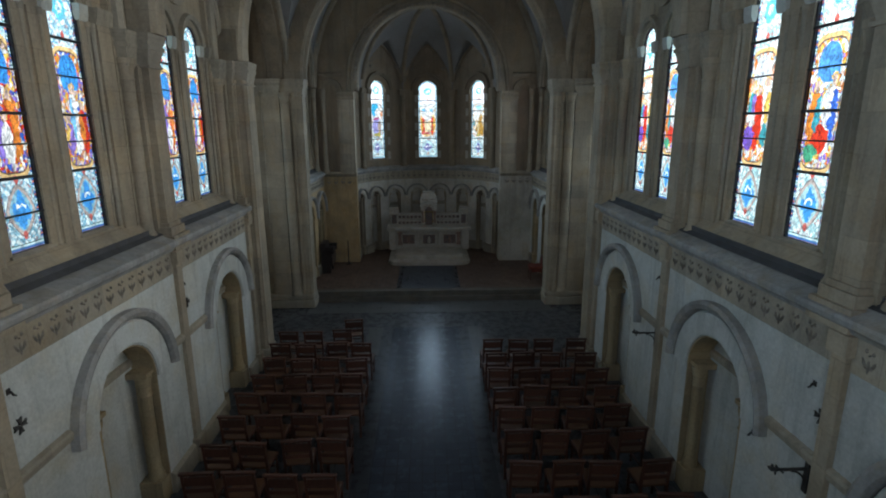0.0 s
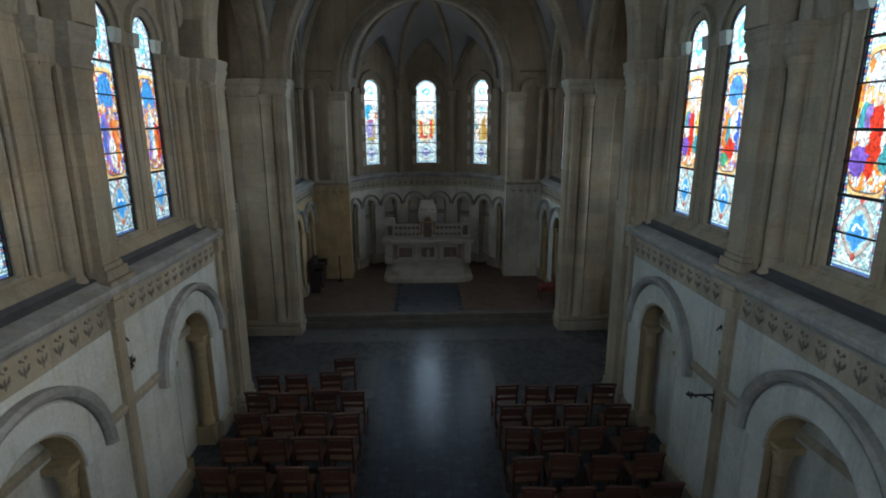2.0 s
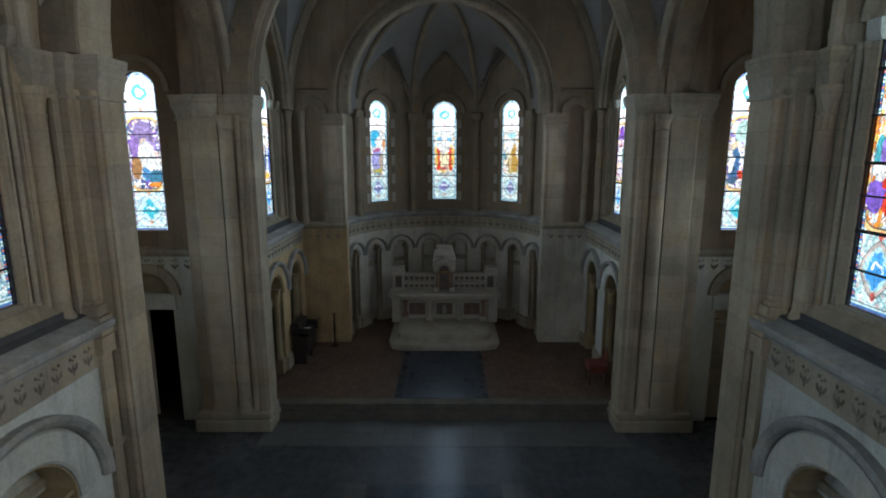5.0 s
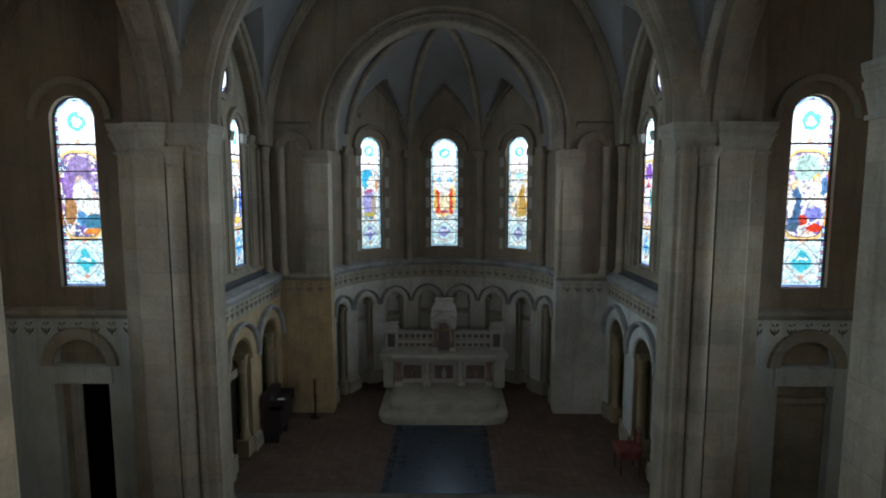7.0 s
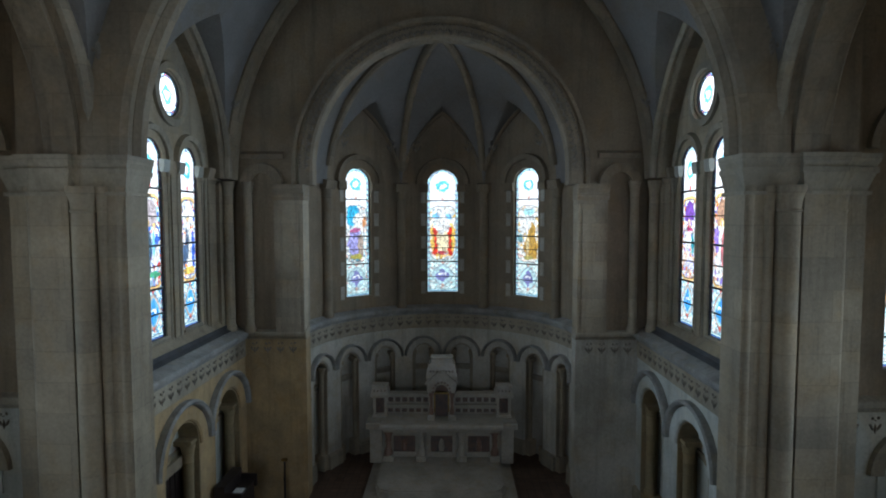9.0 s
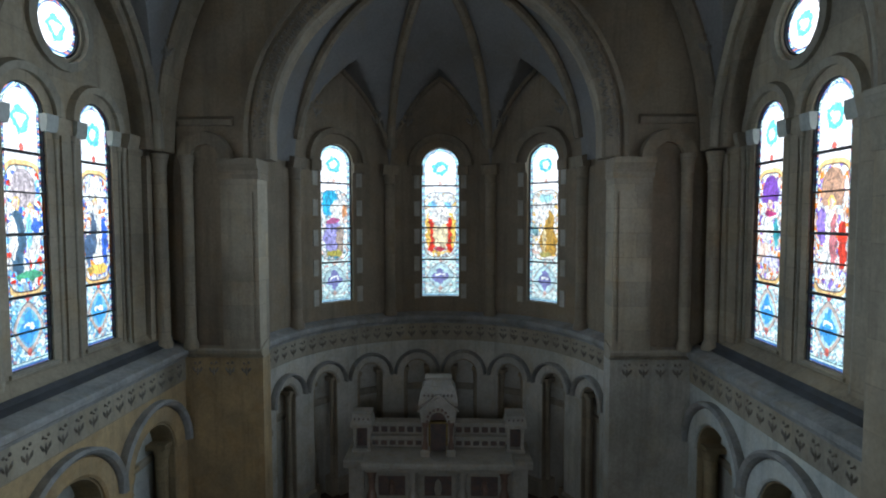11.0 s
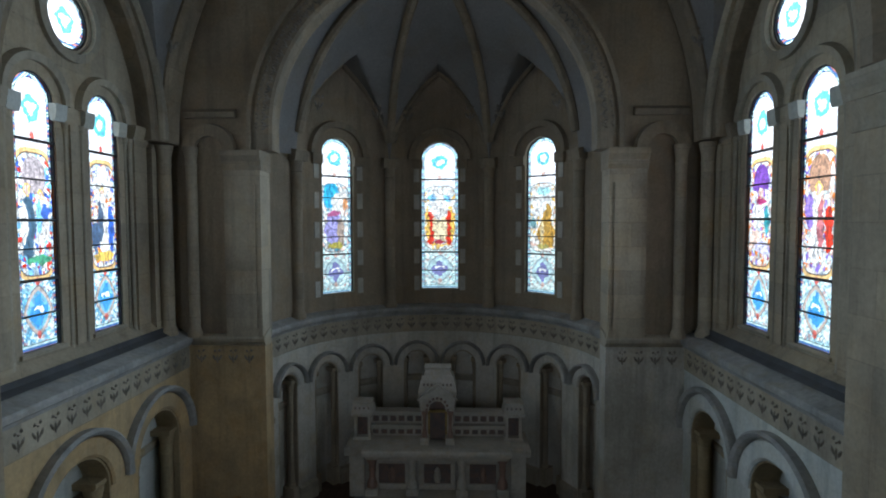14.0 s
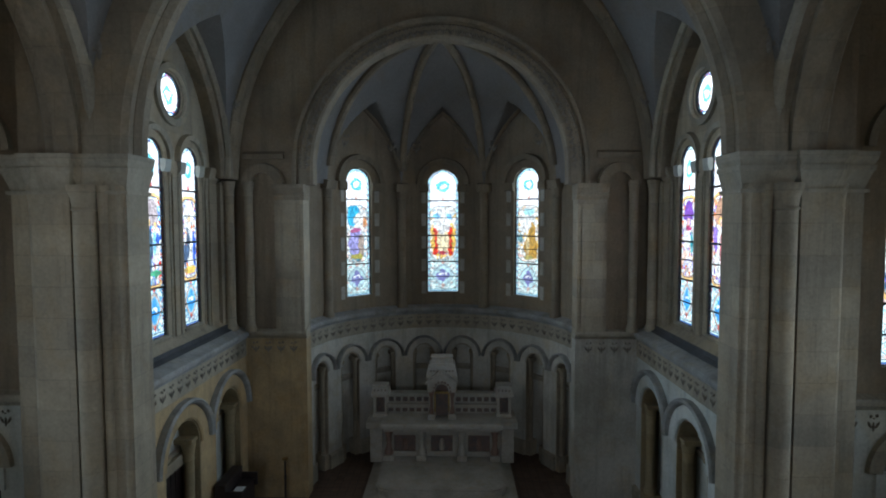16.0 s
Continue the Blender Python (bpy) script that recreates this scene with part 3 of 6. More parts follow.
SPRING = 6.5               # capitals
BAR_HEIGHTS = (0.38, 0.76, 1.1, 1.41, 1.85, 2.27)


# ---- stained glass windows ----
def pane_mesh(fmap, uc, half, z0, zs, w, v0, v1, u_of=None):
    """One leaded panel between two bars, with its distance from the rim kept for the border."""
    bm = bmesh.new()
    uvl = bm.loops.layers.uv.new("UVMap")
    el = bm.verts.layers.float.new("edge")
    hl = bm.verts.layers.float.new("half")
    top = zs + half - z0
    n = max(2, int((v1 - v0) / 0.06))
    rows = []
    for i in range(n + 1):
        v = min(v0 + (v1 - v0) * i / n, top - 0.002)
        dz = max(0.0, v - (zs - z0))
        hw = math.sqrt(max(1e-6, half * half - dz * dz))
        row = []
        for k in (-1.0, -0.93, -0.8, -0.62, -0.3, 0.0, 0.3, 0.62, 0.8, 0.93, 1.0):
            du = hw * k
            e = half - math.hypot(du, dz) if dz > 0 else half - abs(du)
            vert = bm.verts.new(fmap(uc + du, z0 + v, w))
            vert[el], vert[hl] = max(0.0, min(e, v)), half
            row.append((vert, du + half, v))
        rows.append(row)
    for a, b in zip(rows, rows[1:]):
        for j in range(10):
            q = (a[j], a[j + 1], b[j + 1], b[j])
            f = bm.faces.new([x[0] for x in q])
            for loop, x in zip(f.loops, q):
                loop[uvl].uv = (x[1], x[2])
    return bm


WINDOWS = [0]


def daylight(fmap, uc, zc, width, height, w, power, tint):
    a, b = Vector(fmap(uc, zc, w + 0.12)), Vector(fmap(uc, zc, w + 1.0))
    data = bpy.data.lights.new("daylight", "AREA")
    data.shape, data.size, data.size_y = "RECTANGLE", width, height
    data.spread = radians(104)
    data.energy = DAY * power * width * height * math.pi
    data.color = tint
    ob = new("daylight", data)
    d = (b - a).normalized()
    right = d.cross(Vector((0, 0, 1))).normalized()
    ob.matrix_world = Matrix.Translation(a) @ Matrix((right, right.cross(d), -d)).transposed().to_4x4()
    return ob


def stained_window(fmap, uc, half, z0, zs, w, material, label, power=1.0, tint=(0.69, 0.815, 1.0)):
    WINDOWS[0] += 1
    frame_bm = bmesh.new()
    path = [(uc - half, z0)] + arc(uc, zs, half, 20) + [(uc + half, z0)]
    sweep(frame_bm, fmap, path, ((-0.0, w - 0.02), (-0.018, w - 0.02), (-0.018, w + 0.02), (0.0, w + 0.02)), closed=True)
    win = tagged(finish(frame_bm, "window_%d" % WINDOWS[0], LEAD), label=label, category="window", kind="structure")
    top = zs + half - z0
    marks = [0.0] + [b for b in BAR_HEIGHTS if b < top - 0.2] + [top]
    for v0, v1 in zip(marks, marks[1:]):
        part("pane", pane_mesh(fmap, uc, half, z0, zs, w, v0, v1), material, win)
    for i, v in enumerate(marks[1:-1]):
        t = 0.016 if i % 2 else 0.009
        bar = bmesh.new()
        strip(bar, fmap, uc - half, uc + half, ((z0 + v - t, w), (z0 + v + t, w), (z0 + v + t, w + 0.03), (z0 + v - t, w + 0.03)))
        part("saddle_bar", bar, LEAD, win)
    daylight(fmap, uc, (z0 + zs + half) / 2, 2 * half - 0.03, top - 0.1, w, power, tint)
    return win


def round_window(fmap, uc, zc, r, w, material, label, power=1.0, tint=(0.69, 0.815, 1.0)):
    WINDOWS[0] += 1
    frame_bm = bmesh.new()
    sweep(frame_bm, fmap, arc(uc, zc, r, 28, 0, 360)[:-1], ((0.0, w - 0.02), (0.02, w - 0.02), (0.02, w + 0.02), (0.0, w + 0.02)), closed=True)
    win = tagged(finish(frame_bm, "window_%d" % WINDOWS[0], LEAD), label=label, category="window", kind="structure")
    bm = bmesh.new()
    uvl = bm.loops.layers.uv.new("UVMap")
    el = bm.verts.layers.float.new("edge")
    hl = bm.verts.layers.float.new("half")
    rings = []
    for k in (0.02, 0.4, 0.75, 0.9, 1.0):
        ring = []
        for i in range(28):
            a = 2 * math.pi * i / 28
            vert = bm.verts.new(fmap(uc + r * k * math.cos(a), zc + r * k * math.sin(a), w))
            vert[el], vert[hl] = r * (1 - k), r
            ring.append((vert, r + r * k * math.cos(a), 2.62 + r * k * math.sin(a)))
        rings.append(ring)
    for a, b in zip(rings, rings[1:]):
        for i in range(28):
            q = (a[i], a[(i + 1) % 28], b[(i + 1) % 28], b[i])
            f = bm.faces.new([x[0] for x in q])
            for loop, x in zip(f.loops, q):
                loop[uvl].uv = (x[1], x[2])
    part("pane", bm, material, win)
    daylight(fmap, uc, zc, 1.6 * r, 1.6 * r, w, power, tint)
    return win


# ---- mouldings that several walls share ----
STRING_PROFILE = ((3.5, 0.0), (3.51, 0.04), (3.55, 0.06), (3.58, 0.1), (3.63, 0.11), (3.66, 0.1), (3.76, -0.2), (3.5, -0.2))
IMPOST_PROFILE = ((2.06, 0.0), (2.08, 0.045), (2.15, 0.06), (2.18, 0.05), (2.2, 0.0))


def rosette_mesh():
    """A carved sprig: two buds over three hanging petals."""
    bm = bmesh.new()
    for du, dz, r in ((-0.04, 0.1, 0.024), (0.045, 0.11, 0.026), (0.0, 0.075, 0.014)):
        lathe_flat(bm, du, dz, r)
    for du, dz, turn, ln in ((-0.055, -0.02, 0.55, 0.06), (0.0, -0.045, 0.0, 0.075), (0.055, -0.02, -0.55, 0.06)):
        ring = []
        for i in range(8):
            t = 2 * math.pi * i / 8
            x, z = 0.022 * math.cos(t), ln * math.sin(t)
            ring.append((du + x * math.cos(turn) - z * math.sin(turn), dz + x * math.sin(turn) + z * math.cos(turn)))
        lo = [bm.verts.new((x, z, 0.0)) for x, z in ring]
        tip = bm.verts.new((du, dz, 0.018))
        for i in range(8):
            bm.faces.new((lo[i], lo[(i + 1) % 8], tip))
    me = bpy.data.meshes.new("rosette")
    bmesh.ops.recalc_face_normals(bm, faces=bm.faces)
    bm.to_mesh(me)
    bm.free()
    me.materials.append(PAINT)
    return me


def lathe_flat(bm, x, z, r, n=7):
    lo = [bm.verts.new((x + r * math.cos(2 * math.pi * i / n), z + r * math.sin(2 * math.pi * i / n), 0)) for i in range(n)]
    tip = bm.verts.new((x, z, 0.02))
    for i in range(n):
        bm.faces.new((lo[i], lo[(i + 1) % n], tip))


ROSETTE = rosette_mesh()


def frieze(fmap, u0, u1, wall, step=0.23, w=0.002):
    n = max(1, round((u1 - u0) / step))
    for i in range(n):
        u = u0 + (u1 - u0) * (i + 0.5) / n
        p = Vector(fmap(u, 3.33, w))
        du = (Vector(fmap(u + 0.01, 3.33, w)) - p).normalized()
        out = (Vector(fmap(u, 3.33, w + 0.01)) - p).normalized()
        ob = new("rosette", ROSETTE)
        ob.matrix_world = Matrix.Translation(p) @ Matrix((du, Vector((0, 0, 1)), out)).transposed().to_4x4() @ Matrix.Diagonal((0.85, 0.88, 1.0, 1.0))
        ob.parent = wall


def shaft_column(bm, x, y, z0, z1, r):
    """Tall engaged shaft with a low base and a small bell capital."""
    lathe(bm, x, y, ((r * 1.4, z0), (r * 1.4, z0 + 0.06), (r * 1.2, z0 + 0.1), (r, z0 + 0.15), (r, z1 - 0.3), (r * 1.15, z1 - 0.28), (r, z1 - 0.25), (r * 1.1, z1 - 0.15), (r * 1.4, z1 - 0.04), (r * 1.4, z1)), 16)


def colonnette(bm, x, y, z0, z1, r):
    lathe(bm, x, y, ((r * 1.7, z0), (r * 1.7, z0 + 0.07), (r * 1.45, z0 + 0.1), (r * 1.1, z0 + 0.16), (r, z0 + 0.2), (r, z1 - 0.26),
                     (r * 1.25, z1 - 0.24), (r * 1.05, z1 - 0.2), (r * 1.35, z1 - 0.1), (r * 1.9, z1 - 0.05), (r * 1.9, z1)), 14)


def blind_arcade(fmap, name, u0, u1, centres, r_in, r_out, spring, wall_mat, back_mat, label, base=0.0, step=0.0, shaft=0.08, depth=0.32, shaft_mat=None):
    """The lower wall with round-headed niches, colonnettes, archivolts, impost and string course."""
    shaft_mat = shaft_mat or REVEAL
    bm = bmesh.new()
    holes = [lancet(c, r_in, base, spring) for c in centres]
    pierced(bm, fmap, u0, u1, base, 3.5, 0.0, -depth, holes, fine=step)
    wall = structure(name, bm, wall_mat, label, category="wall")
    bm = bmesh.new()
    strip(bm, fmap, u0, u1, ((base, -depth - 0.004), (3.5, -depth - 0.004), (3.5, -depth - 0.3), (base, -depth - 0.3)), step)
    part("niche_back", bm, back_mat, wall)
    bm = bmesh.new()
    strip(bm, fmap, u0, u1, STRING_PROFILE, step)
    part("string_course", bm, LEDGE, wall, "grey stone string course with sloping ledge")
    bm = bmesh.new()
    strip(bm, fmap, u0, u1, ((3.5, -0.203), (3.79, -0.203), (3.84, -0.215), (3.99, -0.37), (3.99, -0.47), (3.5, -0.47)), step)
    part("apron", bm, STONE, wall, "stone apron under the windows")
    # dark strip painted in for the shadow where ledge meets apron
    bm = bmesh.new()
    strip(bm, fmap, u0, u1, ((3.72, -0.2), (3.738, -0.1), (3.785, -0.185), (3.85, -0.196), (3.85, -0.2)), step)
    part("flashing", bm, APRONSHADE, wall, "dark painted shadow strip at the foot of the apron")
    bm = bmesh.new()
    strip(bm, fmap, u0, u1, ((3.16, 0.0), (3.17, 0.012), (3.499, 0.012), (3.499, 0.0)), step)
    part("frieze_band", bm, TRIM, wall, "greyish band with carved sprigs")
    for c in centres:
        bm = bmesh.new()
        full = arc(c, spring, (r_in + r_out) / 2, 28)
        t = (r_out - r_in) / 2
        sweep(bm, fmap, full, ((-t, 0.0), (-t, 0.025), (-t + 0.03, 0.045), (t * 0.3, 0.045), (t * 0.36, 0.025), (t * 0.36, 0.0)))
        part("archivolt", bm, wall_mat, wall, "round limewashed arch band")
        # roll of the wall's own limewash; the grey paints its shading
        bm = bmesh.new()
        sweep(bm, fmap, full, ((t * 0.45, 0.0), (t * 0.45, 0.05), (t * 0.55, 0.1), (t * 0.8, 0.13), (t, 0.1), (t, 0.0)))
        part("hood_roll", bm, LEDGE, wall, "grey stone roll round the arch")
        for s in (-1, 1):
            bm = bmesh.new()
            cx, cy, _ = fmap(c + s * (r_in - shaft * 1.3), 0, -depth * 0.45)
            shaft_column(bm, cx, cy, base + 0.35, spring + 0.02, shaft)
            part("colonnette", bm, shaft_mat, wall, smooth=True)
            bm = bmesh.new()
            strip(bm, fmap, c + s * r_in, c + s * (r_in - shaft * 3.2), ((base, -0.01), (base + 0.35, -0.01), (base + 0.35, -depth), (base, -depth)), step)
            part("plinth", bm, shaft_mat, wall)
            bm = bmesh.new()
            strip(bm, fmap, c + s * (r_in - shaft * 2.7), c + s * (r_in - 0.004), ((spring + 0.02, -depth * 0.18), (spring + 0.05, -depth * 0.1), (spring + 0.1, -depth * 0.1), (spring + 0.1, -depth), (spring + 0.02, -depth)), step)
            part("impost_block", bm, shaft_mat, wall)
    edges = [u0] + [e for c in centres for e in (c - r_out, c + r_out)] + [u1]
    for a, b in zip(edges[::2], edges[1::2]):
        if b - a > 0.04:
            bm = bmesh.new()
            strip(bm, fmap, a, b, IMPOST_PROFILE, step)
            part("impost_band", bm, TRIM, wall)
    for c in centres:
        bm = bmesh.new()
        ring = arc(c, spring, r_in - 0.012, 24)
        sweep(bm, fmap, ring, ((-0.012, 0.0), (-0.012, -depth), (0.01, -depth), (0.01, 0.0)))
        part("arch_reveal", bm, shaft_mat, wall)
        for s in (-1, 1):
            bm = bmesh.new()
            lo, hi = sorted((c + s * (r_in - 0.022), c + s * (r_in - 0.004)))
            upright(fmap, lo, hi, -depth, -0.003, base, spring, bm)
            part("jamb_reveal", bm, shaft_mat, wall)
        bm = bmesh.new()
        strip(bm, fmap, c - r_in, c + r_in, tuple((z, w * 0.6 - depth) for z, w in IMPOST_PROFILE), step)
        part("niche_band", bm, TRIM, wall)
    bm = bmesh.new()
    prev = u0
    for c in list(centres) + [None]:
        nxt = u1 if c is None else c - r_in
        if nxt - prev > 0.02:
            strip(bm, fmap, prev, nxt, ((base, 0.0), (base, 0.06), (base + 0.3, 0.06), (base + 0.34, 0.0)), step)
        prev = None if c is None else c + r_in
    part("plinth_band", bm, TRIM, wall)
    frieze(fmap, u0 + 0.1, u1 - 0.1, wall, 0.24, 0.014)
    return wall


def capital_block(bm, fmap, u0, u1, w0, w1, z0=6.1, z1=6.55):
    """Abacus over a bell that widens upwards."""
    def slab(za, zb, ga, gb):
        lo = [fmap(u, za, w) for u, w in ((u0 - ga, w0), (u1 + ga, w0), (u1 + ga, w1 + ga), (u0 - ga, w1 + ga))]
        hi = [fmap(u, zb, w) for u, w in ((u0 - gb, w0), (u1 + gb, w0), (u1 + gb, w1 + gb), (u0 - gb, w1 + gb))]
        a, b = [bm.verts.new(p) for p in lo], [bm.verts.new(p) for p in hi]
        bm.faces.new(a)
        bm.faces.new(b)
        for i in range(4):
            bm.faces.new((a[i], a[(i + 1) % 4], b[(i + 1) % 4], b[i]))
    slab(z0, z0 + 0.04, 0.035, 0.035)
    slab(z0 + 0.04, z0 + 0.1, 0.0, 0.015)
    slab(z0 + 0.1, z0 + 0.24, 0.015, 0.055)
    slab(z0 + 0.24, z0 + 0.3, 0.07, 0.075)
    slab(z0 + 0.3, z0 + 0.36, 0.05, 0.075)
    slab(z0 + 0.36, z1, 0.08, 0.095)


def upright(fmap, u0, u1, w0, w1, z0, z1, bm):
    strip(bm, fmap, u0, u1, ((z0, w0), (z0, w1), (z1, w1), (z1, w0)))


def window_wall(fmap, name, u0, u1, uc, gap, half, mats, label, glass_w=-0.44, face=-0.395, power=0.95, tint=(0.69, 0.815, 1.0), top=None, step=0.0, z1=9.6, eye=7.78, win_label="stained glass lancet window"):
    bm = bmesh.new()
    holes = [lancet(uc - gap, half, 4.03, 6.75), lancet(uc + gap, half, 4.03, 6.75), oculus(uc, eye, 0.34)]
    pierced(bm, fmap, u0, u1, STRING, z1, face, glass_w - 0.006, holes, fine=step)
    wall = structure(name, bm, STONE, label, category="wall")
    for s in (-1, 1):
        c = uc + s * gap
        stained_window(fmap, c, half, 4.03, 6.75, glass_w, mats[0 if s < 0 else 1], win_label, power, tint)
        bm = bmesh.new()
        sweep(bm, fmap, arc(c, 6.75, half + 0.16, 20), ((-0.05, face), (-0.05, face + 0.05), (0.03, face + 0.07), (0.06, face)))
        part("hood_mould", bm, TRIM, wall)
        for e in (-1, 1):
            bm = bmesh.new()
            edge = c + e * half
            strip(bm, fmap, edge - e * 0.05, edge + e * 0.12, ((6.56, face + 0.03), (6.62, face + 0.05), (6.75, face + 0.06), (6.75, glass_w + 0.015), (6.62, glass_w + 0.015), (6.56, glass_w + 0.03)))
            # limewash white here puts the light from the glass into the colour
            part("impost", bm, PLASTER, wall, "stone impost block whitened as if window-lit")
            bm = bmesh.new()
            cx, cy, _ = fmap(edge + e * 0.13, 0, face)
            colonnette(bm, cx, cy, 3.86, 6.57, 0.022)
            part("shaft", bm, TRIM, wall, smooth=True)
    for s in (-1, 1):
        bm = bmesh.new()
        e = uc + s * (gap + half + 0.36)
        strip(bm, fmap, e - 0.14, e + 0.14, ((3.78, face), (3.78, face + 0.08), (6.55, face + 0.08), (6.55, face)))
        part("jamb", bm, STONE, wall)
        bm = bmesh.new()
        cx, cy, _ = fmap(e - s * 0.17, 0, face + 0.03)
        shaft_column(bm, cx, cy, 3.86, 6.56, 0.03)
        part("jamb_shaft", bm, TRIM, wall, smooth=True)
        bm = bmesh.new()
        strip(bm, fmap, e - 0.17, e + 0.17, ((6.55, face), (6.55, face + 0.09), (6.7, face + 0.13), (6.75, face + 0.13), (6.75, face)))
        part("jamb_impost", bm, TRIM, wall)
        bm = bmesh.new()
        c = uc + s * gap
        strip(bm, fmap, c - half - 0.04, c + half + 0.04, ((3.96, face), (3.985, face + 0.03), (4.02, face + 0.03), (4.025, glass_w + 0.02), (3.96, glass_w + 0.02)))
        part("sill", bm, TRIM, wall)
    bm = bmesh.new()
    strip(bm, fmap, uc - 0.07, uc + 0.07, ((3.78, face), (3.78, face + 0.025), (6.55, face + 0.025), (6.55, face)))
    part("mullion", bm, STONE, wall)
    bm = bmesh.new()
    sweep(bm, fmap, arc(uc, eye, 0.43, 28, 0, 360)[:-1], ((-0.06, face), (-0.06, face + 0.05), (0.04, face + 0.06), (0.05, face)), closed=True)
    part("oculus_ring", bm, TRIM, wall)
    round_window(fmap, uc, eye, 0.338, glass_w, mats[0], "round stained glass window with pale centre", power, tint)
    return wall


# ---- floors ----
bm = boxes((-7.6, 7.6, -4.2, 15.52, -0.3, 0.0))
floor = structure("floor", bm, FLOOR, "worn grey stone floor of nave and crossing")
bm = boxes((-1.02, 0.72, -4.0, 13.35, 0.0, 0.004))
part("aisle_strip", bm, AISLE, floor, "blue-grey tiled central aisle")
bm = boxes((-1.28, -1.02, -4.0, 13.35, 0.0, 0.005), (0.72, 0.98, -4.0, 13.35, 0.0, 0.005))
part("aisle_border", bm, BORDER, floor, "dark tile border")
bm = boxes((-1.65, -1.28, 11.6, 13.35, 0, 0.004), (0.98, 1.35, 11.6, 13.35, 0, 0.004), (-3.6, 3.6, 14.5, 15.48, 0.0, 0.006))
part("flagstones", bm, PALEFLAG, floor, "pale flagstones before the step")
bm = boxes((-4.3, 4.3, 15.5, 23.0, -0.3, 0.15), bevel=0.0)
structure("floor_step", bm, STEP, "worn stone step up to the sanctuary", category="step")
bm = boxes((-4.3, 4.3, 15.64, 23.0, 0.15, FLOOR_C))
sanctuary = structure("floor_sanctuary", bm, STEP, "sanctuary floor with stone edge", category="floor")
bm = boxes((-4.2, -1.07, 15.9, 22.9, FLOOR_C, FLOOR_C + 0.004), (0.97, 4.2, 15.9, 22.9, FLOOR_C, FLOOR_C + 0.004))
part("clay_tiles", bm, REDTILE, sanctuary, "red clay floor tiles")
bm = boxes((-0.92, 0.82, 15.9, 19.5, FLOOR_C, FLOOR_C + 0.005))
part("runner", bm, RUNNER, sanctuary, "blue-grey tiled path to the altar")
bm = boxes((-1.07, -0.92, 15.9, 19.5, FLOOR_C, FLOOR_C + 0.006), (0.82, 0.97, 15.9, 19.5, FLOOR_C, FLOOR_C + 0.006))
part("runner_border", bm, BORDER, sanctuary, "dark tile border of the path")

# ---- nave ----
for sign, tag, mats in ((-1, "north", GLASS_NORTH), (1, "south", GLASS_SOUTH)):
    f = side(sign, NAVE_X)
    for k, (a, b) in enumerate(zip(BAYS, BAYS[1:])):
        mid = ((a + b) / 2, (a + b) / 2, 6.14, 9.62)[k]
        blind_arcade(f, "wall_%s_%d" % (tag, k + 1), a, b, [mid + 0.08], 0.68, 1.15, 1.92, PLASTER, PLASTER, "whitewashed nave wall with a round blind arch")
        wall = window_wall(f, "wall_%s_upper_%d" % (tag, k + 1), a, b, mid, 0.555, 0.287, mats, "limestone window wall above the string course", power=0.5 if sign < 0 else 1.05, tint=(0.48, 0.74, 1.0) if sign < 0 else (0.87, 0.9, 0.91),
                           win_label="tall stained glass lancet in blue, red and white" if sign < 0 else "tall stained glass lancet in orange, red and white")
    for k, u in enumerate(BAYS):
        wd = 0.085
        bm = bmesh.new()
        lo = u - 0.2
        upright(f, lo - wd, lo + wd, 0.0, 0.06, 0.4, 3.3, bm)
        upright(f, lo - wd - 0.03, lo + wd + 0.03, 0.0, 0.1, 3.3, 3.5, bm)
        upright(f, lo - wd - 0.05, lo + wd + 0.05, 0.0, 0.11, 0.0, 0.4, bm)
        pil = structure("pilaster_%s_%d" % (tag, k + 1), bm, STONE, "limestone wall pilaster with clustered shafts above", category="pilaster")
        bm = bmesh.new()
        upright(f, u - 0.25, u + 0.25, -0.4, -0.15, STRING, 6.12, bm)
        upright(f, u - 0.5, u + 0.5, -0.4, -0.3, STRING, 9.0, bm)
        part("backing", bm, STONE, pil)
        bm = bmesh.new()
        upright(f, u - 0.16, u + 0.16, -0.4, -0.05, 3.9, 6.12, bm)
        upright(f, u - 0.19, u + 0.19, -0.4, -0.02, 3.84, 3.9, bm)
        upright(f, u - 0.22, u + 0.22, -0.4, 0.02, 3.72, 3.84, bm)
        upright(f, u - 0.26, u + 0.26, -0.4, 0.07, 3.5, 3.72, bm)
        part("upper_shaft", bm, STONE, pil)
        for s in (-1, 1):
            bm = bmesh.new()
            cx, cy, _ = f(u + s * 0.36, 0, -0.26)
            shaft_column(bm, cx, cy, 3.7, 6.2, 0.095)
            part("half_column", bm, STONE, pil, smooth=True)
            bm = bmesh.new()
            upright(f, u + s * 0.36 - 0.13, u + s * 0.36 + 0.13, -0.4, -0.15, 3.6, 3.74, bm)
            part("column_plinth", bm, TRIM, pil)
            # roll that carries the wall arch on from the column
            pts = [Vector(f(u + s * 0.36, 6.5 + 0.22 * k, -0.27)) for k in range(9)]
            tube(pil, pts, 0.085, TRIM, "roll")
        bm = bmesh.new()
        capital_block(bm, f, u - 0.16, u + 0.16, -0.4, -0.05)
        capital_block(bm, f, u - 0.42, u + 0.42, -0.4, -0.2)
        part("capital", bm, TRIM, pil, "carved stone capital")


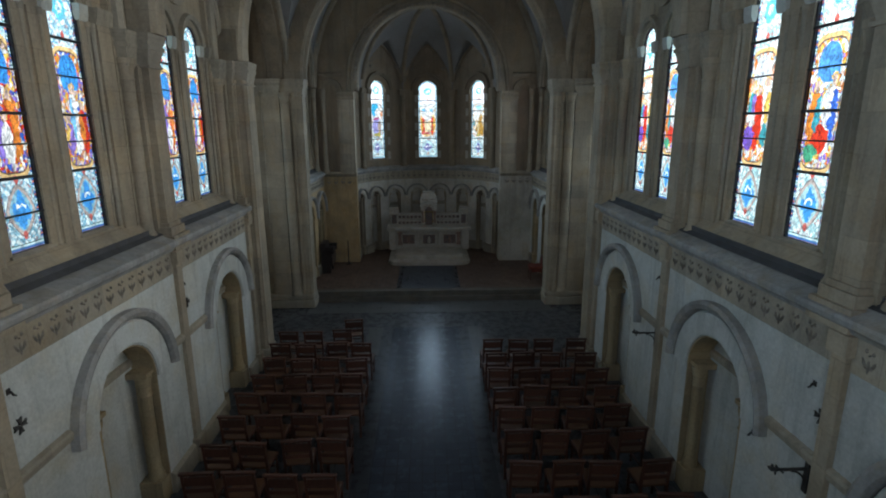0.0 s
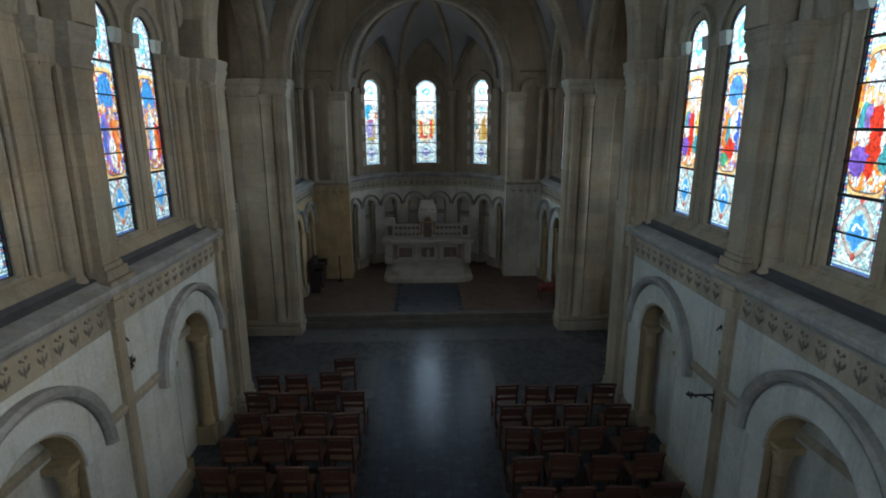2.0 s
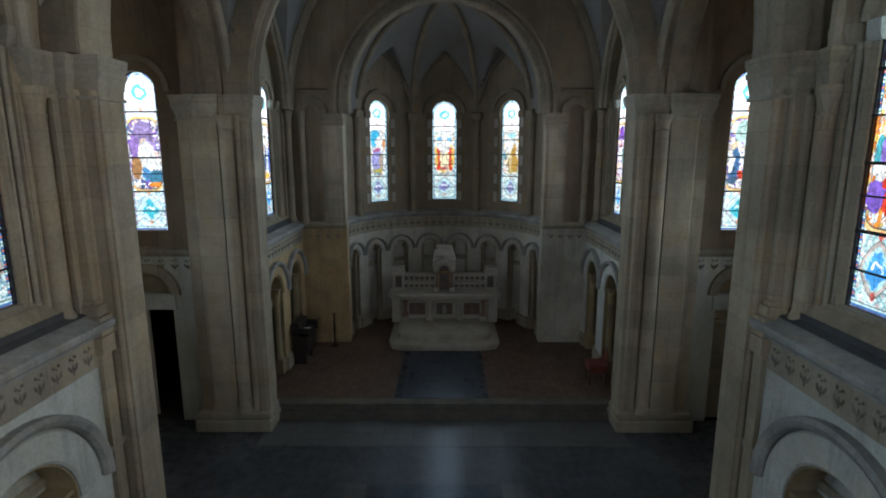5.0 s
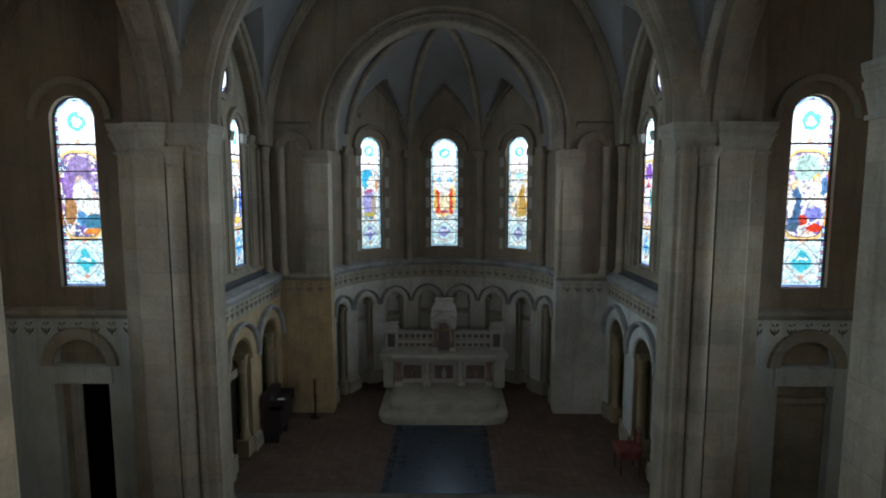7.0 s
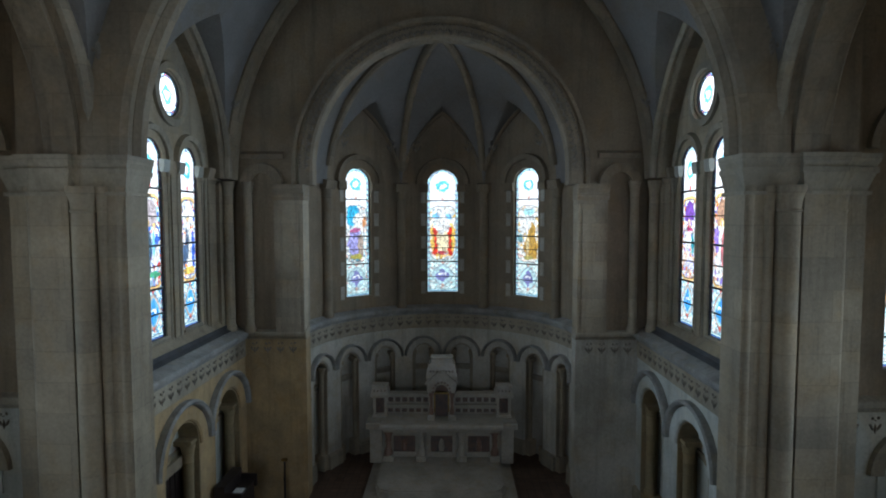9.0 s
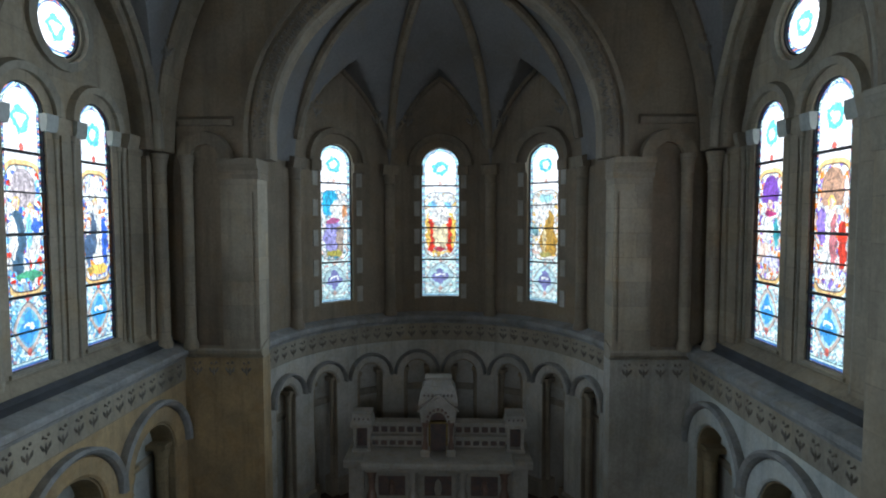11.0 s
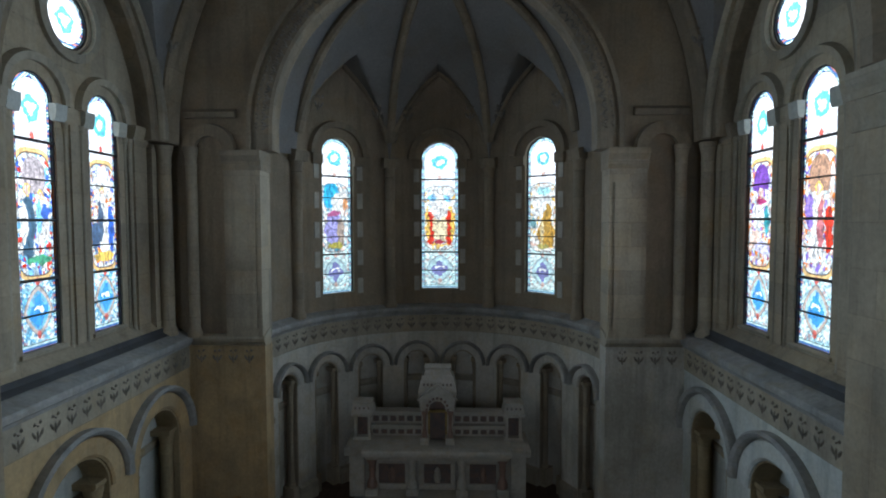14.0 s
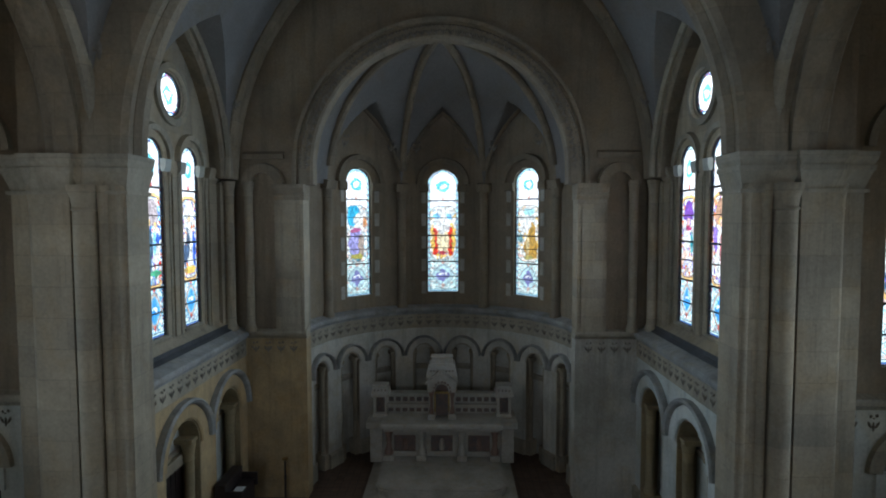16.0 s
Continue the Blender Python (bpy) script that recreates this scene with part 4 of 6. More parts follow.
def groin(name, x0, x1, y0, y1, zs, ca, cb, label, n=44):
    a, b, xm, ym = (x1 - x0) / 2, (y1 - y0) / 2, (x0 + x1) / 2, (y0 + y1) / 2
    # the net is laid so that the groins run along its diagonals
    h = n // 2
    ys = [b * math.cos(math.pi / 2 * j / h) for j in range(h + 1)]
    r = a + ca
    xs = [math.sqrt(max(0.0, r * r - pointed(y, b, cb) ** 2)) - ca for y in ys]
    xs += [xs[-1] * (1 - k / 8) for k in range(1, 9)]
    xs, ys = [-x for x in xs] + xs[-2::-1], [-y for y in ys] + ys[-2::-1]
    bm = bmesh.new()
    grid = [[bm.verts.new((xm + x, ym + y, zs + max(pointed(x, a, ca), pointed(y, b, cb)))) for y in ys] for x in xs]
    for i in range(len(xs) - 1):
        for j in range(len(ys) - 1):
            p, q, u, v = grid[i][j], grid[i + 1][j], grid[i + 1][j + 1], grid[i][j + 1]
            if (xs[i] + xs[i + 1]) * (ys[j] + ys[j + 1]) > 0:
                bm.faces.new((p, q, u))
                bm.faces.new((p, u, v))
            else:
                bm.faces.new((p, q, v))
                bm.faces.new((q, u, v))
    ob = structure(name, bm, WEB, label, smooth=True, category="ceiling")
    # stone rolls along the wall arches
    for sx in (-1, 1):
        pts = [Vector((xm + sx * (a - 0.04), ym + b * math.cos(math.pi * i / 24), zs + pointed(b * math.cos(math.pi * i / 24), b, cb))) for i in range(25)]
        tube(ob, pts, 0.08, TRIM, "wall_rib")
    return ob


def arch_band(name, y0, y1, a, c, zs, thick, label, dx=0.0, material=STONE):
    """A transverse arch that spans the nave, with a square section."""
    bm = bmesh.new()
    path = []
    for i in range(41):
        x = -a * math.cos(math.pi * i / 40)
        path.append((x, zs + pointed(x, a, c)))
    rows = []
    for i, (x, z) in enumerate(path):
        p, q = path[max(0, i - 1)], path[min(40, i + 1)]
        l = math.hypot(q[0] - p[0], q[1] - p[1])
        nx, nz = -(q[1] - p[1]) / l, (q[0] - p[0]) / l
        if i in (0, 40):
            nx, nz = (-1 if i == 0 else 1), 0
        rows.append([bm.verts.new(v) for v in ((x + dx, y0 + 0.06, z), (x + dx, y1 - 0.06, z), (x + dx + nx * 0.06, y1, z + nz * 0.06),
                                                 (x + dx + nx * thick, y1, z + nz * thick), (x + dx + nx * thick, y0, z + nz * thick), (x + dx + nx * 0.06, y0, z + nz * 0.06))])
    for r, s in zip(rows, rows[1:]):
        for j in range(6):
            bm.faces.new((r[j], r[(j + 1) % 6], s[(j + 1) % 6], s[j]))
    bm.faces.new(rows[0])
    bm.faces.new(rows[-1])
    return structure(name, bm, material, label, category="arch")


for k, (a, b) in enumerate(zip(BAYS, BAYS[1:])):
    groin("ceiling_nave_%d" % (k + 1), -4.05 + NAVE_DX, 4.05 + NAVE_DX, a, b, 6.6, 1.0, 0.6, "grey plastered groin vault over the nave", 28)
for k, u in enumerate(BAYS[:-1]):
    arch_band("arch_nave_%d" % (k + 1), u - 0.2, u + 0.2, 3.65, 1.0, 6.55, 0.5, "pointed stone transverse arch of the nave", NAVE_DX)
# closing wall; its window is unseen, added to light the pier fronts
west = lambda u, z, w: (u + NAVE_DX, -2.75 + w, z)
bm = bmesh.new()
pierced(bm, west, -4.7, 4.7, 0.0, 12.0, 0.0, -0.3, [lancet(0.0, 1.0, 4.6, 7.2)])
structure("wall_west", bm, PLASTER, "plain plastered west wall of the nave with one window")
stained_window(west, 0.0, 1.0, 4.6, 7.2, -0.15, GLASS_SIDE, "unseen west window added to light the piers", 1.5)

# ---- crossing and transept ----
for sign, tag in ((-1, "north"), (1, "south")):
    dx = NAVE_DX
    bm = boxes((sign * 4.3 + dx, sign * 7.6, 11.2, 11.6, 0, 10.5))
    structure("wall_transept_west_%s" % tag, bm, STONE, "limestone west wall of the transept arm")
    f = lambda u, z, w: (sign * (7.15 - w), u, z)
    bm = bmesh.new()
    # unseen lancet, added and set low to brighten the lower transept walls
    pierced(bm, f, 11.6, 15.5, 0.0, 10.5, 0.0, -0.45, [lancet(13.5, 0.55, 2.8, 5.4)])
    structure("wall_transept_end_%s" % tag, bm, PLASTER, "plastered end wall of the transept arm with one lancet")
    stained_window(f, 13.5, 0.55, 2.8, 5.4, -0.2, GLASS_SIDE, "stained glass lancet in the end wall of the transept", END_LIGHT[tag], (0.6, 0.8, 1.0))


def pier(name, sign, y_face, dx, base_z, label):
    """Compound pier: broad pilaster, round shaft, thin strip and inner pilaster, on a stepped base."""
    root = thing(name, label, "pier", "piers of the crossing", pose(0, 0, 0))
    root["kind"] = "structure"
    y1 = y_face + 0.55
    bm = boxes((sign * 3.62 + dx, sign * 4.75 + dx, y_face + 0.12, y1, base_z, 6.1))
    part("core", bm, STONE, root)
    bm = boxes((sign * 3.98 + dx, sign * 4.42 + dx, y_face, y_face + 0.3, base_z, 6.1))
    part("outer_pilaster", bm, STONE, root)
    bm = bmesh.new()
    shaft_column(bm, sign * 4.44 + dx, y_face + 0.1, base_z + 0.4, 6.2, 0.07)
    part("shaft", bm, STONE, root, smooth=True)
    bm = boxes((sign * 3.36 + dx, sign * 3.63 + dx, y_face + 0.06, y1 - 0.06, base_z, 6.1))
    part("inner_pilaster", bm, STONE, root)
    bm = bmesh.new()
    shaft_column(bm, sign * 3.84 + dx, y_face + 0.06, base_z + 0.4, 6.2, 0.13)
    part("shaft", bm, STONE, root, smooth=True)
    bm = bmesh.new()
    shaft_column(bm, sign * 3.43 + dx, y_face + 0.09, base_z + 0.4, 6.2, 0.05)
    part("shaft", bm, STONE, root, smooth=True)
    bm = bmesh.new()
    shaft_column(bm, sign * 3.64 + dx, y_face + 0.08, base_z + 0.4, 6.2, 0.06)
    part("shaft", bm, STONE, root, smooth=True)
    bm = boxes((sign * 3.32 + dx, sign * 4.85 + dx, y_face - 0.06, y1 + 0.04, base_z, base_z + 0.26), bevel=0.03)
    box(bm, sign * 3.34 + dx, sign * 4.8 + dx, y_face - 0.03, y1 + 0.02, base_z + 0.26, base_z + 0.42, bevel=0.04)
    part("base", bm, TRIM, root, "stepped stone base")
    bm = bmesh.new()
    f = cross(y_face)
    lo, hi = sorted((sign * 3.98 + dx, sign * 4.42 + dx))
    capital_block(bm, f, lo, hi, -0.3, 0.0)
    lo, hi = sorted((sign * 3.36 + dx, sign * 3.9 + dx))
    capital_block(bm, f, lo, hi, -0.5, -0.06)
    lo, hi = sorted((sign * 3.6 + dx, sign * 4.75 + dx))
    capital_block(bm, f, lo, hi, -0.55, -0.12)
    part("capital", bm, TRIM, root, "carved stone capital")
    # same pier above the capital, its stone coloured darker for the shade there
    bm = boxes((sign * 3.75 + dx, sign * 4.62 + dx, y_face + 0.1, y1 - 0.04, 6.55, 10.5))
    part("upper_core", bm, DIMTRIM, root)


for sign, tag in ((-1, "north"), (1, "south")):
    pier("pier_nave_%s" % tag, sign, 11.1, NAVE_DX + sign * (0.2 if sign < 0 else 0.29), 0.0, "clustered limestone pier at the end of the nave")
    pier("pier_chancel_%s" % tag, sign, 15.05, sign * 0.12, 0.0, "clustered limestone pier at the entrance to the chancel")
arch_band("arch_crossing_1", 11.1, 11.6, 3.6, 1.0, 6.55, 0.6, "broad pointed stone arch between nave and crossing", NAVE_DX)
arch_band("arch_crossing_2", 15.02, 15.52, 3.42, 0.0, 6.55, 0.5, "broad round stone arch before the chancel", material=DIMTRIM)
arch_band("arch_crossing_3", 15.16, 15.4, 3.35, 0.0, 6.55, 0.2, "inner order of the round stone arch before the chancel", material=DIMTRIM)
# added to close the unseen gap above the arch against sky light
bm = bmesh.new()
pierced(bm, cross(15.1), -4.7, 4.7, 6.56, 12.4, 0.0, -0.36, [pointed_opening(0.0, 3.6, 0.0, 6.56, 6.56)])
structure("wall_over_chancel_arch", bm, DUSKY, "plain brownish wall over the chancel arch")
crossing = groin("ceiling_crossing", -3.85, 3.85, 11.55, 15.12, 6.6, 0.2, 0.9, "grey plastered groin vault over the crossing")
for sign, tag in ((-1, "north"), (1, "south")):
    f = lambda u, z, w: (sign * (3.78 - w), u, z)
    bm = bmesh.new()
    path = [(13.28 - 1.79 * math.cos(math.pi * i / 40), 6.55 + pointed(1.79 * math.cos(math.pi * i / 40), 1.79, 0.9)) for i in range(41)]
    sweep(bm, f, path, ((0.0, -0.04), (0.0, -0.58), (0.05, -0.63), (0.45, -0.63), (0.45, 0.0), (0.05, 0.0)))
    sweep(bm, f, path, ((-0.07, -0.16), (-0.07, -0.44), (0.1, -0.44), (0.1, -0.16)))
    structure("arch_transept_%s" % tag, bm, DIMTRIM, "pointed stone arch between crossing and transept arm", category="arch")
    # closes the unseen gap over this arch, keeping sky light out
    bm = bmesh.new()
    pierced(bm, f, 11.3, 15.3, 6.56, 12.0, -0.08, -0.5, [pointed_opening(13.28, 1.95, 0.9, 6.56, 6.56)])
    structure("wall_over_transept_%s" % tag, bm, DUSKY, "plain brownish wall over the transept arch")
for sign, tag in ((-1, "north"), (1, "south")):
    bm = bmesh.new()
    box(bm, sign * 3.6, sign * 7.6, 11.2, 15.6, 9.9, 10.2)
    structure("ceiling_transept_%s" % tag, bm, WEB, "grey plastered ceiling of the transept arm")
    # east wall of the arm, with its lancet, door arch and string course
    f = cross(15.5)
    c = sign * 5.76
    dc = sign * 5.9
    u0, u1 = sorted((sign * 4.3, sign * 7.2))
    bm = bmesh.new()
    holes = [lancet(c, 0.357, 4.02, 6.67)]
    low = lancet(dc, 0.44, 2.74, 2.84)
    door = doorway(dc, 0.45, 0.0, 2.42)
    pierced(bm, f, u0, u1, 3.5, 10.2, 0.0, -0.106, holes)
    wall = structure("wall_transept_east_%s" % tag, bm, DUSKY, "brownish stained east wall of the transept arm with a lancet window")
    bm = bmesh.new()
    pierced(bm, f, u0, u1, 6.3, 10.2, 0.22, 0.002, [pointed_opening(sign * 5.87, 1.18, 1.9, 6.3, 6.5)])
    part("wall_arch", bm, DIMTRIM, wall, "pointed stone wall arch round the lancet")
    bm = bmesh.new()
    pierced(bm, f, u0, u1, 0.0, 3.5, 0.0, -0.16, [low, door])
    part("lower_wall", bm, PLASTER, wall, "limewashed lower wall with a low arch")
    stained_window(f, c, 0.357, 4.02, 6.67, -0.1, GLASS_SIDE if sign < 0 else GLASS_SIDE_S, "stained glass lancet in violet, white and blue" if sign < 0 else "stained glass lancet in blue, white and gold", 2.0, (0.8, 0.84, 0.95))
    bm = bmesh.new()
    sweep(bm, f, arc(c, 6.66, 0.6, 24), ((-0.05, 0.0), (-0.05, 0.05), (0.05, 0.06), (0.06, 0.0)))
    part("hood_mould", bm, TRIM, wall)
    bm = bmesh.new()
    strip(bm, f, u0, u1 if sign < 0 else u1, tuple((z, max(w, 0.0)) for z, w in STRING_PROFILE[:6]) + ((3.7, 0.0),))
    part("string_course", bm, TRIM, wall)
    frieze(f, u0 + 0.1, u1 - 0.1, wall, 0.26)
    bm = bmesh.new()
    sweep(bm, f, arc(dc, 2.72, 0.56, 24), ((-0.12, 0.0), (-0.12, 0.03), (0.06, 0.05), (0.08, 0.0)))
    part("blind_arch", bm, TRIM, wall, "flat stone relieving arch")
    bm = bmesh.new()
    strip(bm, f, dc - 0.52, dc + 0.52, ((2.42, 0.0), (2.42, 0.03), (2.72, 0.03), (2.74, -0.16), (2.42, -0.16)))
    part("lintel", bm, PLASTER, wall, "pale stone lintel")
    bm = bmesh.new()
    if sign < 0:
        upright(f, u0, u1, -0.161, -0.45, 2.42, 3.5, bm)
        upright(f, u0, -6.33, -0.161, -0.45, 0.0, 2.42, bm)
        upright(f, -5.48, u1, -0.161, -0.45, 0.0, 2.42, bm)
    else:
        upright(f, u0, u1, -0.161, -0.45, 0.0, 3.5, bm)
    part("backing", bm, STONE, wall)
    if sign < 0:
        bm = bmesh.new()
        upright(f, -6.21, -6.1, -0.25, -0.29, 0.0, 2.42, bm)
        upright(f, -6.325, -6.21, -0.29, -0.44, 0.0, 2.42, bm)
        part("door_lining", bm, APSEWALL, wall, "pale painted door lining")
    if sign > 0:
        bm = bmesh.new()
        strip(bm, f, dc - 0.45, dc + 0.45, ((2.08, -0.161), (2.08, -0.1), (2.18, -0.08), (2.2, -0.161)))
        part("ledge", bm, TRIM, wall)

# the room behind the sacristy door, its darkness put into the wall colour
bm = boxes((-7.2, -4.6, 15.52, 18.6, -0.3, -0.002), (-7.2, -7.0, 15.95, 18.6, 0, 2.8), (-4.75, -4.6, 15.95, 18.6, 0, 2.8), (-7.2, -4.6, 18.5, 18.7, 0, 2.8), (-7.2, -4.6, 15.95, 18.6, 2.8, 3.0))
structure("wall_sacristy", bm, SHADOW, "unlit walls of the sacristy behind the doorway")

# ---- chancel ----
for sign, tag, mats in ((-1, "north", GLASS_CHANCEL_N), (1, "south", GLASS_CHANCEL_S)):
    f = side(sign, CHANCEL_X)
    blind_arcade(f, "wall_chancel_%s" % tag, 15.62, 19.3, [16.85, 18.42] if sign < 0 else [16.93, 18.5], 0.52, 0.84, 2.26, OCHRE if sign < 0 else PLASTER, PLASTER,
                 "chancel wall with two round blind arches", base=FLOOR_C)
    window_wall(f, "wall_chancel_upper_%s" % tag, 15.62, 19.3, 17.43 if sign < 0 else 17.56, 0.55 if sign < 0 else 0.54, 0.285 if sign < 0 else 0.3, mats, "limestone window wall of the chancel", glass_w=-0.4, face=-0.355, power=0.95 if sign < 0 else 1.25, tint=(0.62, 0.8, 1.0),
                win_label="twin stained glass lancet in blue, crimson and white" if sign < 0 else "twin stained glass lancet in pink, orange and white")
    bm = bmesh.new()
    upright(f, 18.84, 19.3, -0.36, -0.24, 3.72, 6.5, bm)
    structure("pilaster_corner_%s" % tag, bm, STONE, "flat limestone wall strip beside the chancel corner", category="pilaster")
    for s in (19.02,):
        bm = bmesh.new()
        cx, cy, _ = f(s, 0, -0.16)
        shaft_column(bm, cx, cy, 3.72, 6.55, 0.09)
        structure("column_%s" % tag, bm, STONE, "slender limestone wall shaft with carved capital", smooth=True, category="column")
chancel_vault = groin("ceiling_chancel", -3.95, 3.95, 16.0, 18.88, 6.6, 1.35, 1.3, "grey plastered groin vault over the chancel")
arch_band("arch_chancel_1", 18.86, 19.3, 3.86, 1.38, 6.58, 0.4, "pointed stone wall arch round the apse opening", material=DIMTRIM)
arch_band("arch_chancel_2", 15.46, 16.02, 3.86, 1.38, 6.58, 0.4, "pointed stone arch behind the chancel arch", material=DIMTRIM)
for sign, tag in ((-1, "north"), (1, "south")):
    f = lambda u, z, w: (sign * (3.97 - w), u, z)
    bm = bmesh.new()
    path = [(17.45 - 1.24 * math.cos(math.pi * i / 40), 6.58 + pointed(1.24 * math.cos(math.pi * i / 40), 1.24, 1.33)) for i in range(41)]
    sweep(bm, f, path, ((0.0, -0.25), (0.0, 0.0), (0.03, 0.04), (0.12, 0.04), (0.16, 0.0), (0.4, 0.0), (0.4, -0.25)))
    structure("arch_wall_%s" % tag, bm, DIMTRIM, "pointed stone wall arch over the chancel windows", category="arch")
    bm = bmesh.new()
    pierced(bm, f, 15.6, 19.3, 6.58, 10.5, -0.04, -0.22, [pointed_opening(17.45, 1.45, 1.33, 6.58, 6.58)])
    structure("wall_over_windows_%s" % tag, bm, DUSKY, "plain brownish wall over the chancel windows")

# east wall of the chancel, open to the apse
f = cross(CHANCEL_END)
bm = bmesh.new()
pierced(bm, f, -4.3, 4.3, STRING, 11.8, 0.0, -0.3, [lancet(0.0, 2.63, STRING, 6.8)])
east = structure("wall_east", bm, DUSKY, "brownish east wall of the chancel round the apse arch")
for sign in (-1, 1):
    u0, u1 = sorted((sign * 2.62, sign * 4.3))
    bm = bmesh.new()
    strip(bm, f, u0, u1, ((FLOOR_C, 0.02), (3.5, 0.02), (3.5, -0.3), (FLOOR_C, -0.3)))
    part("lower_wall", bm, OCHRE if sign < 0 else APSEWALL, east, "ochre washed lower wall" if sign < 0 else "greyish limewashed lower wall")
    bm = bmesh.new()
    strip(bm, f, sign * 2.6, sign * 3.85, STRING_PROFILE)
    part("string_course", bm, TRIM, east)
    bm = bmesh.new()
    u0, u1 = sorted((sign * 2.62, sign * 3.18))
    upright(f, u0, u1, -0.3, 0.1, STRING, 6.2, bm)
    upright(f, u0 + 0.08, u1 - 0.08, -0.3, 0.125, STRING + 0.2, 6.0, bm)
    part("pilaster", bm, STONE, east, "flat limestone pilaster with sunk edges")
    bm = bmesh.new()
    strip(bm, f, u0 - 0.02, u1 + 0.02, ((6.2, -0.3), (6.2, 0.1), (6.27, 0.13), (6.33, 0.12), (6.42, 0.18), (6.5, 0.18), (6.5, -0.3)))
    part("capital", bm, DIMTRIM, east)
    bm = bmesh.new()
    cx, cy, _ = f(sign * 3.68, 0, 0.08)
    shaft_column(bm, cx, cy, 3.66, 6.55, 0.08)
    part("shaft", bm, STONE, east, smooth=True)
    bm = bmesh.new()
    sweep(bm, f, arc(sign * 3.42, 6.5, 0.3, 18), ((-0.08, 0.0), (-0.08, 0.08), (0.1, 0.1), (0.12, 0.0)))
    part("small_arch", bm, DIMTRIM, east, "small carved blind arch")
    bm = bmesh.new()
    strip(bm, f, sign * 3.0, sign * 3.8, ((7.0, 0.0), (7.0, 0.06), (7.08, 0.09), (7.14, 0.0)))
    part("cornice", bm, DIMTRIM, east)
    frieze(f, min(sign * 2.75, sign * 3.75), max(sign * 2.75, sign * 3.75), east, 0.25, 0.022)
bm = bmesh.new()
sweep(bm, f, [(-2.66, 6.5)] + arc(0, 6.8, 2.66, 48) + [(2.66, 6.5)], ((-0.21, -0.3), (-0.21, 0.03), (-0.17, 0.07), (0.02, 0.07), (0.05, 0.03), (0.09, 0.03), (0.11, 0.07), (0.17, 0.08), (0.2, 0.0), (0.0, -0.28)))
apse_arch = part("apse_arch", bm, DIMTRIM, east, "round carved stone arch of the apse")
for i in range(58):
    t = math.pi * (i + 0.5) / 58
    ob = new("boss", ROSETTE)
    p = Vector(f(2.58 * math.cos(t), 6.8 + 2.58 * math.sin(t), 0.072))
    rad = Vector((math.cos(t), 0.0, math.sin(t)))
    out = Vector((0.0, -1.0, 0.0))
    ob.matrix_world = Matrix.Translation(p) @ Matrix((rad.cross(out), rad, out)).transposed().to_4x4() @ Matrix.Diagonal((0.75, 0.85, 1.0, 1.0))
    ob.parent = apse_arch

def sprig(parent, at, out, size=1.4):
    """Small carved and painted sprig where a web runs down between its ribs."""
    ob = new("sprig", ROSETTE)
    out = Vector(out).normalized()
    right = Vector((0, 0, 1)).cross(out).normalized()
    ob.matrix_world = Matrix.Translation(at) @ Matrix((right, out.cross(right), out)).transposed().to_4x4() @ Matrix.Diagonal((size, size, 1.0, 1.0))
    ob.parent = parent


for sx in (-1, 1):
    sprig(chancel_vault, (sx * 3.74, 18.84, 8.0), (-sx, -0.9, -0.1))
    sprig(crossing, (sx * 3.66, 15.0, 7.75), (-sx, -0.9, -0.1))

# ---- apse ----
g = curve(APSE_R)
half_turn = radians(86)
ua, ub = -APSE_R * half_turn, APSE_R * half_turn
deg = APSE_R * radians(1)
apse_arches = [deg * a for a in (-71.0, -50.7, -30.4, -10.1, 10.1, 30.4, 50.7, 71.0)]
blind_arcade(g, "wall_apse", ua, ub, apse_arches, 0.27, 0.47, 2.5, APSEWALL, APSEWALL, "curved apse wall with a row of round blind arches", base=FLOOR_C, step=0.06, shaft=0.042, depth=0.25, shaft_mat=STONE)
bm = bmesh.new()
holes = [lancet(deg * a, 0.37 if a == 0 else 0.335, 4.03, 6.7) for a in (-43.2, 0, 43.2)]
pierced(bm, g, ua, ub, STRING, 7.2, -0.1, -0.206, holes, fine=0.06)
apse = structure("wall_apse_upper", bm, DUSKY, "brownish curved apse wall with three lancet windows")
for a, m, lab in ((-43.2, GLASS_APSE_N, "pale stained glass lancet with a blue and violet robe"), (0, GLASS_APSE, "pale stained glass lancet with a red mantle"), (43.2, GLASS_APSE_S, "pale stained glass lancet with a golden robe")):
    c = deg * a
    stained_window(g, c, 0.37 if a == 0 else 0.335, 4.03, 6.7, -0.2, m, lab, 1.4 + a / 90.0, (0.6, 0.8, 1.0))
    bm = bmesh.new()
    sweep(bm, g, arc(c, 6.7, 0.58, 24), ((-0.06, -0.1), (-0.06, -0.02), (0.05, 0.0), (0.07, -0.1)))
    part("hood_mould", bm, DIMTRIM, apse)
    for s in (-1, 1):
        for i in range(5):
            bm = bmesh.new()
            z = 4.0 + i * 0.56
            u0 = c + s * 0.46
            strip(bm, g, u0 - 0.055, u0 + 0.055, ((z, -0.1), (z, -0.085), (z + 0.3, -0.085), (z + 0.3, -0.1)))
            part("quoin", bm, APSEWALL, apse, "pale painted block beside the window")
        bm = bmesh.new()
        strip(bm, g, c + s * 0.34, c + s * 0.56, ((6.5, -0.1), (6.52, -0.05), (6.66, -0.04), (6.7, -0.05), (6.7, -0.28), (6.52, -0.28)), 0.05)
        part("impost", bm, DIMTRIM, apse)
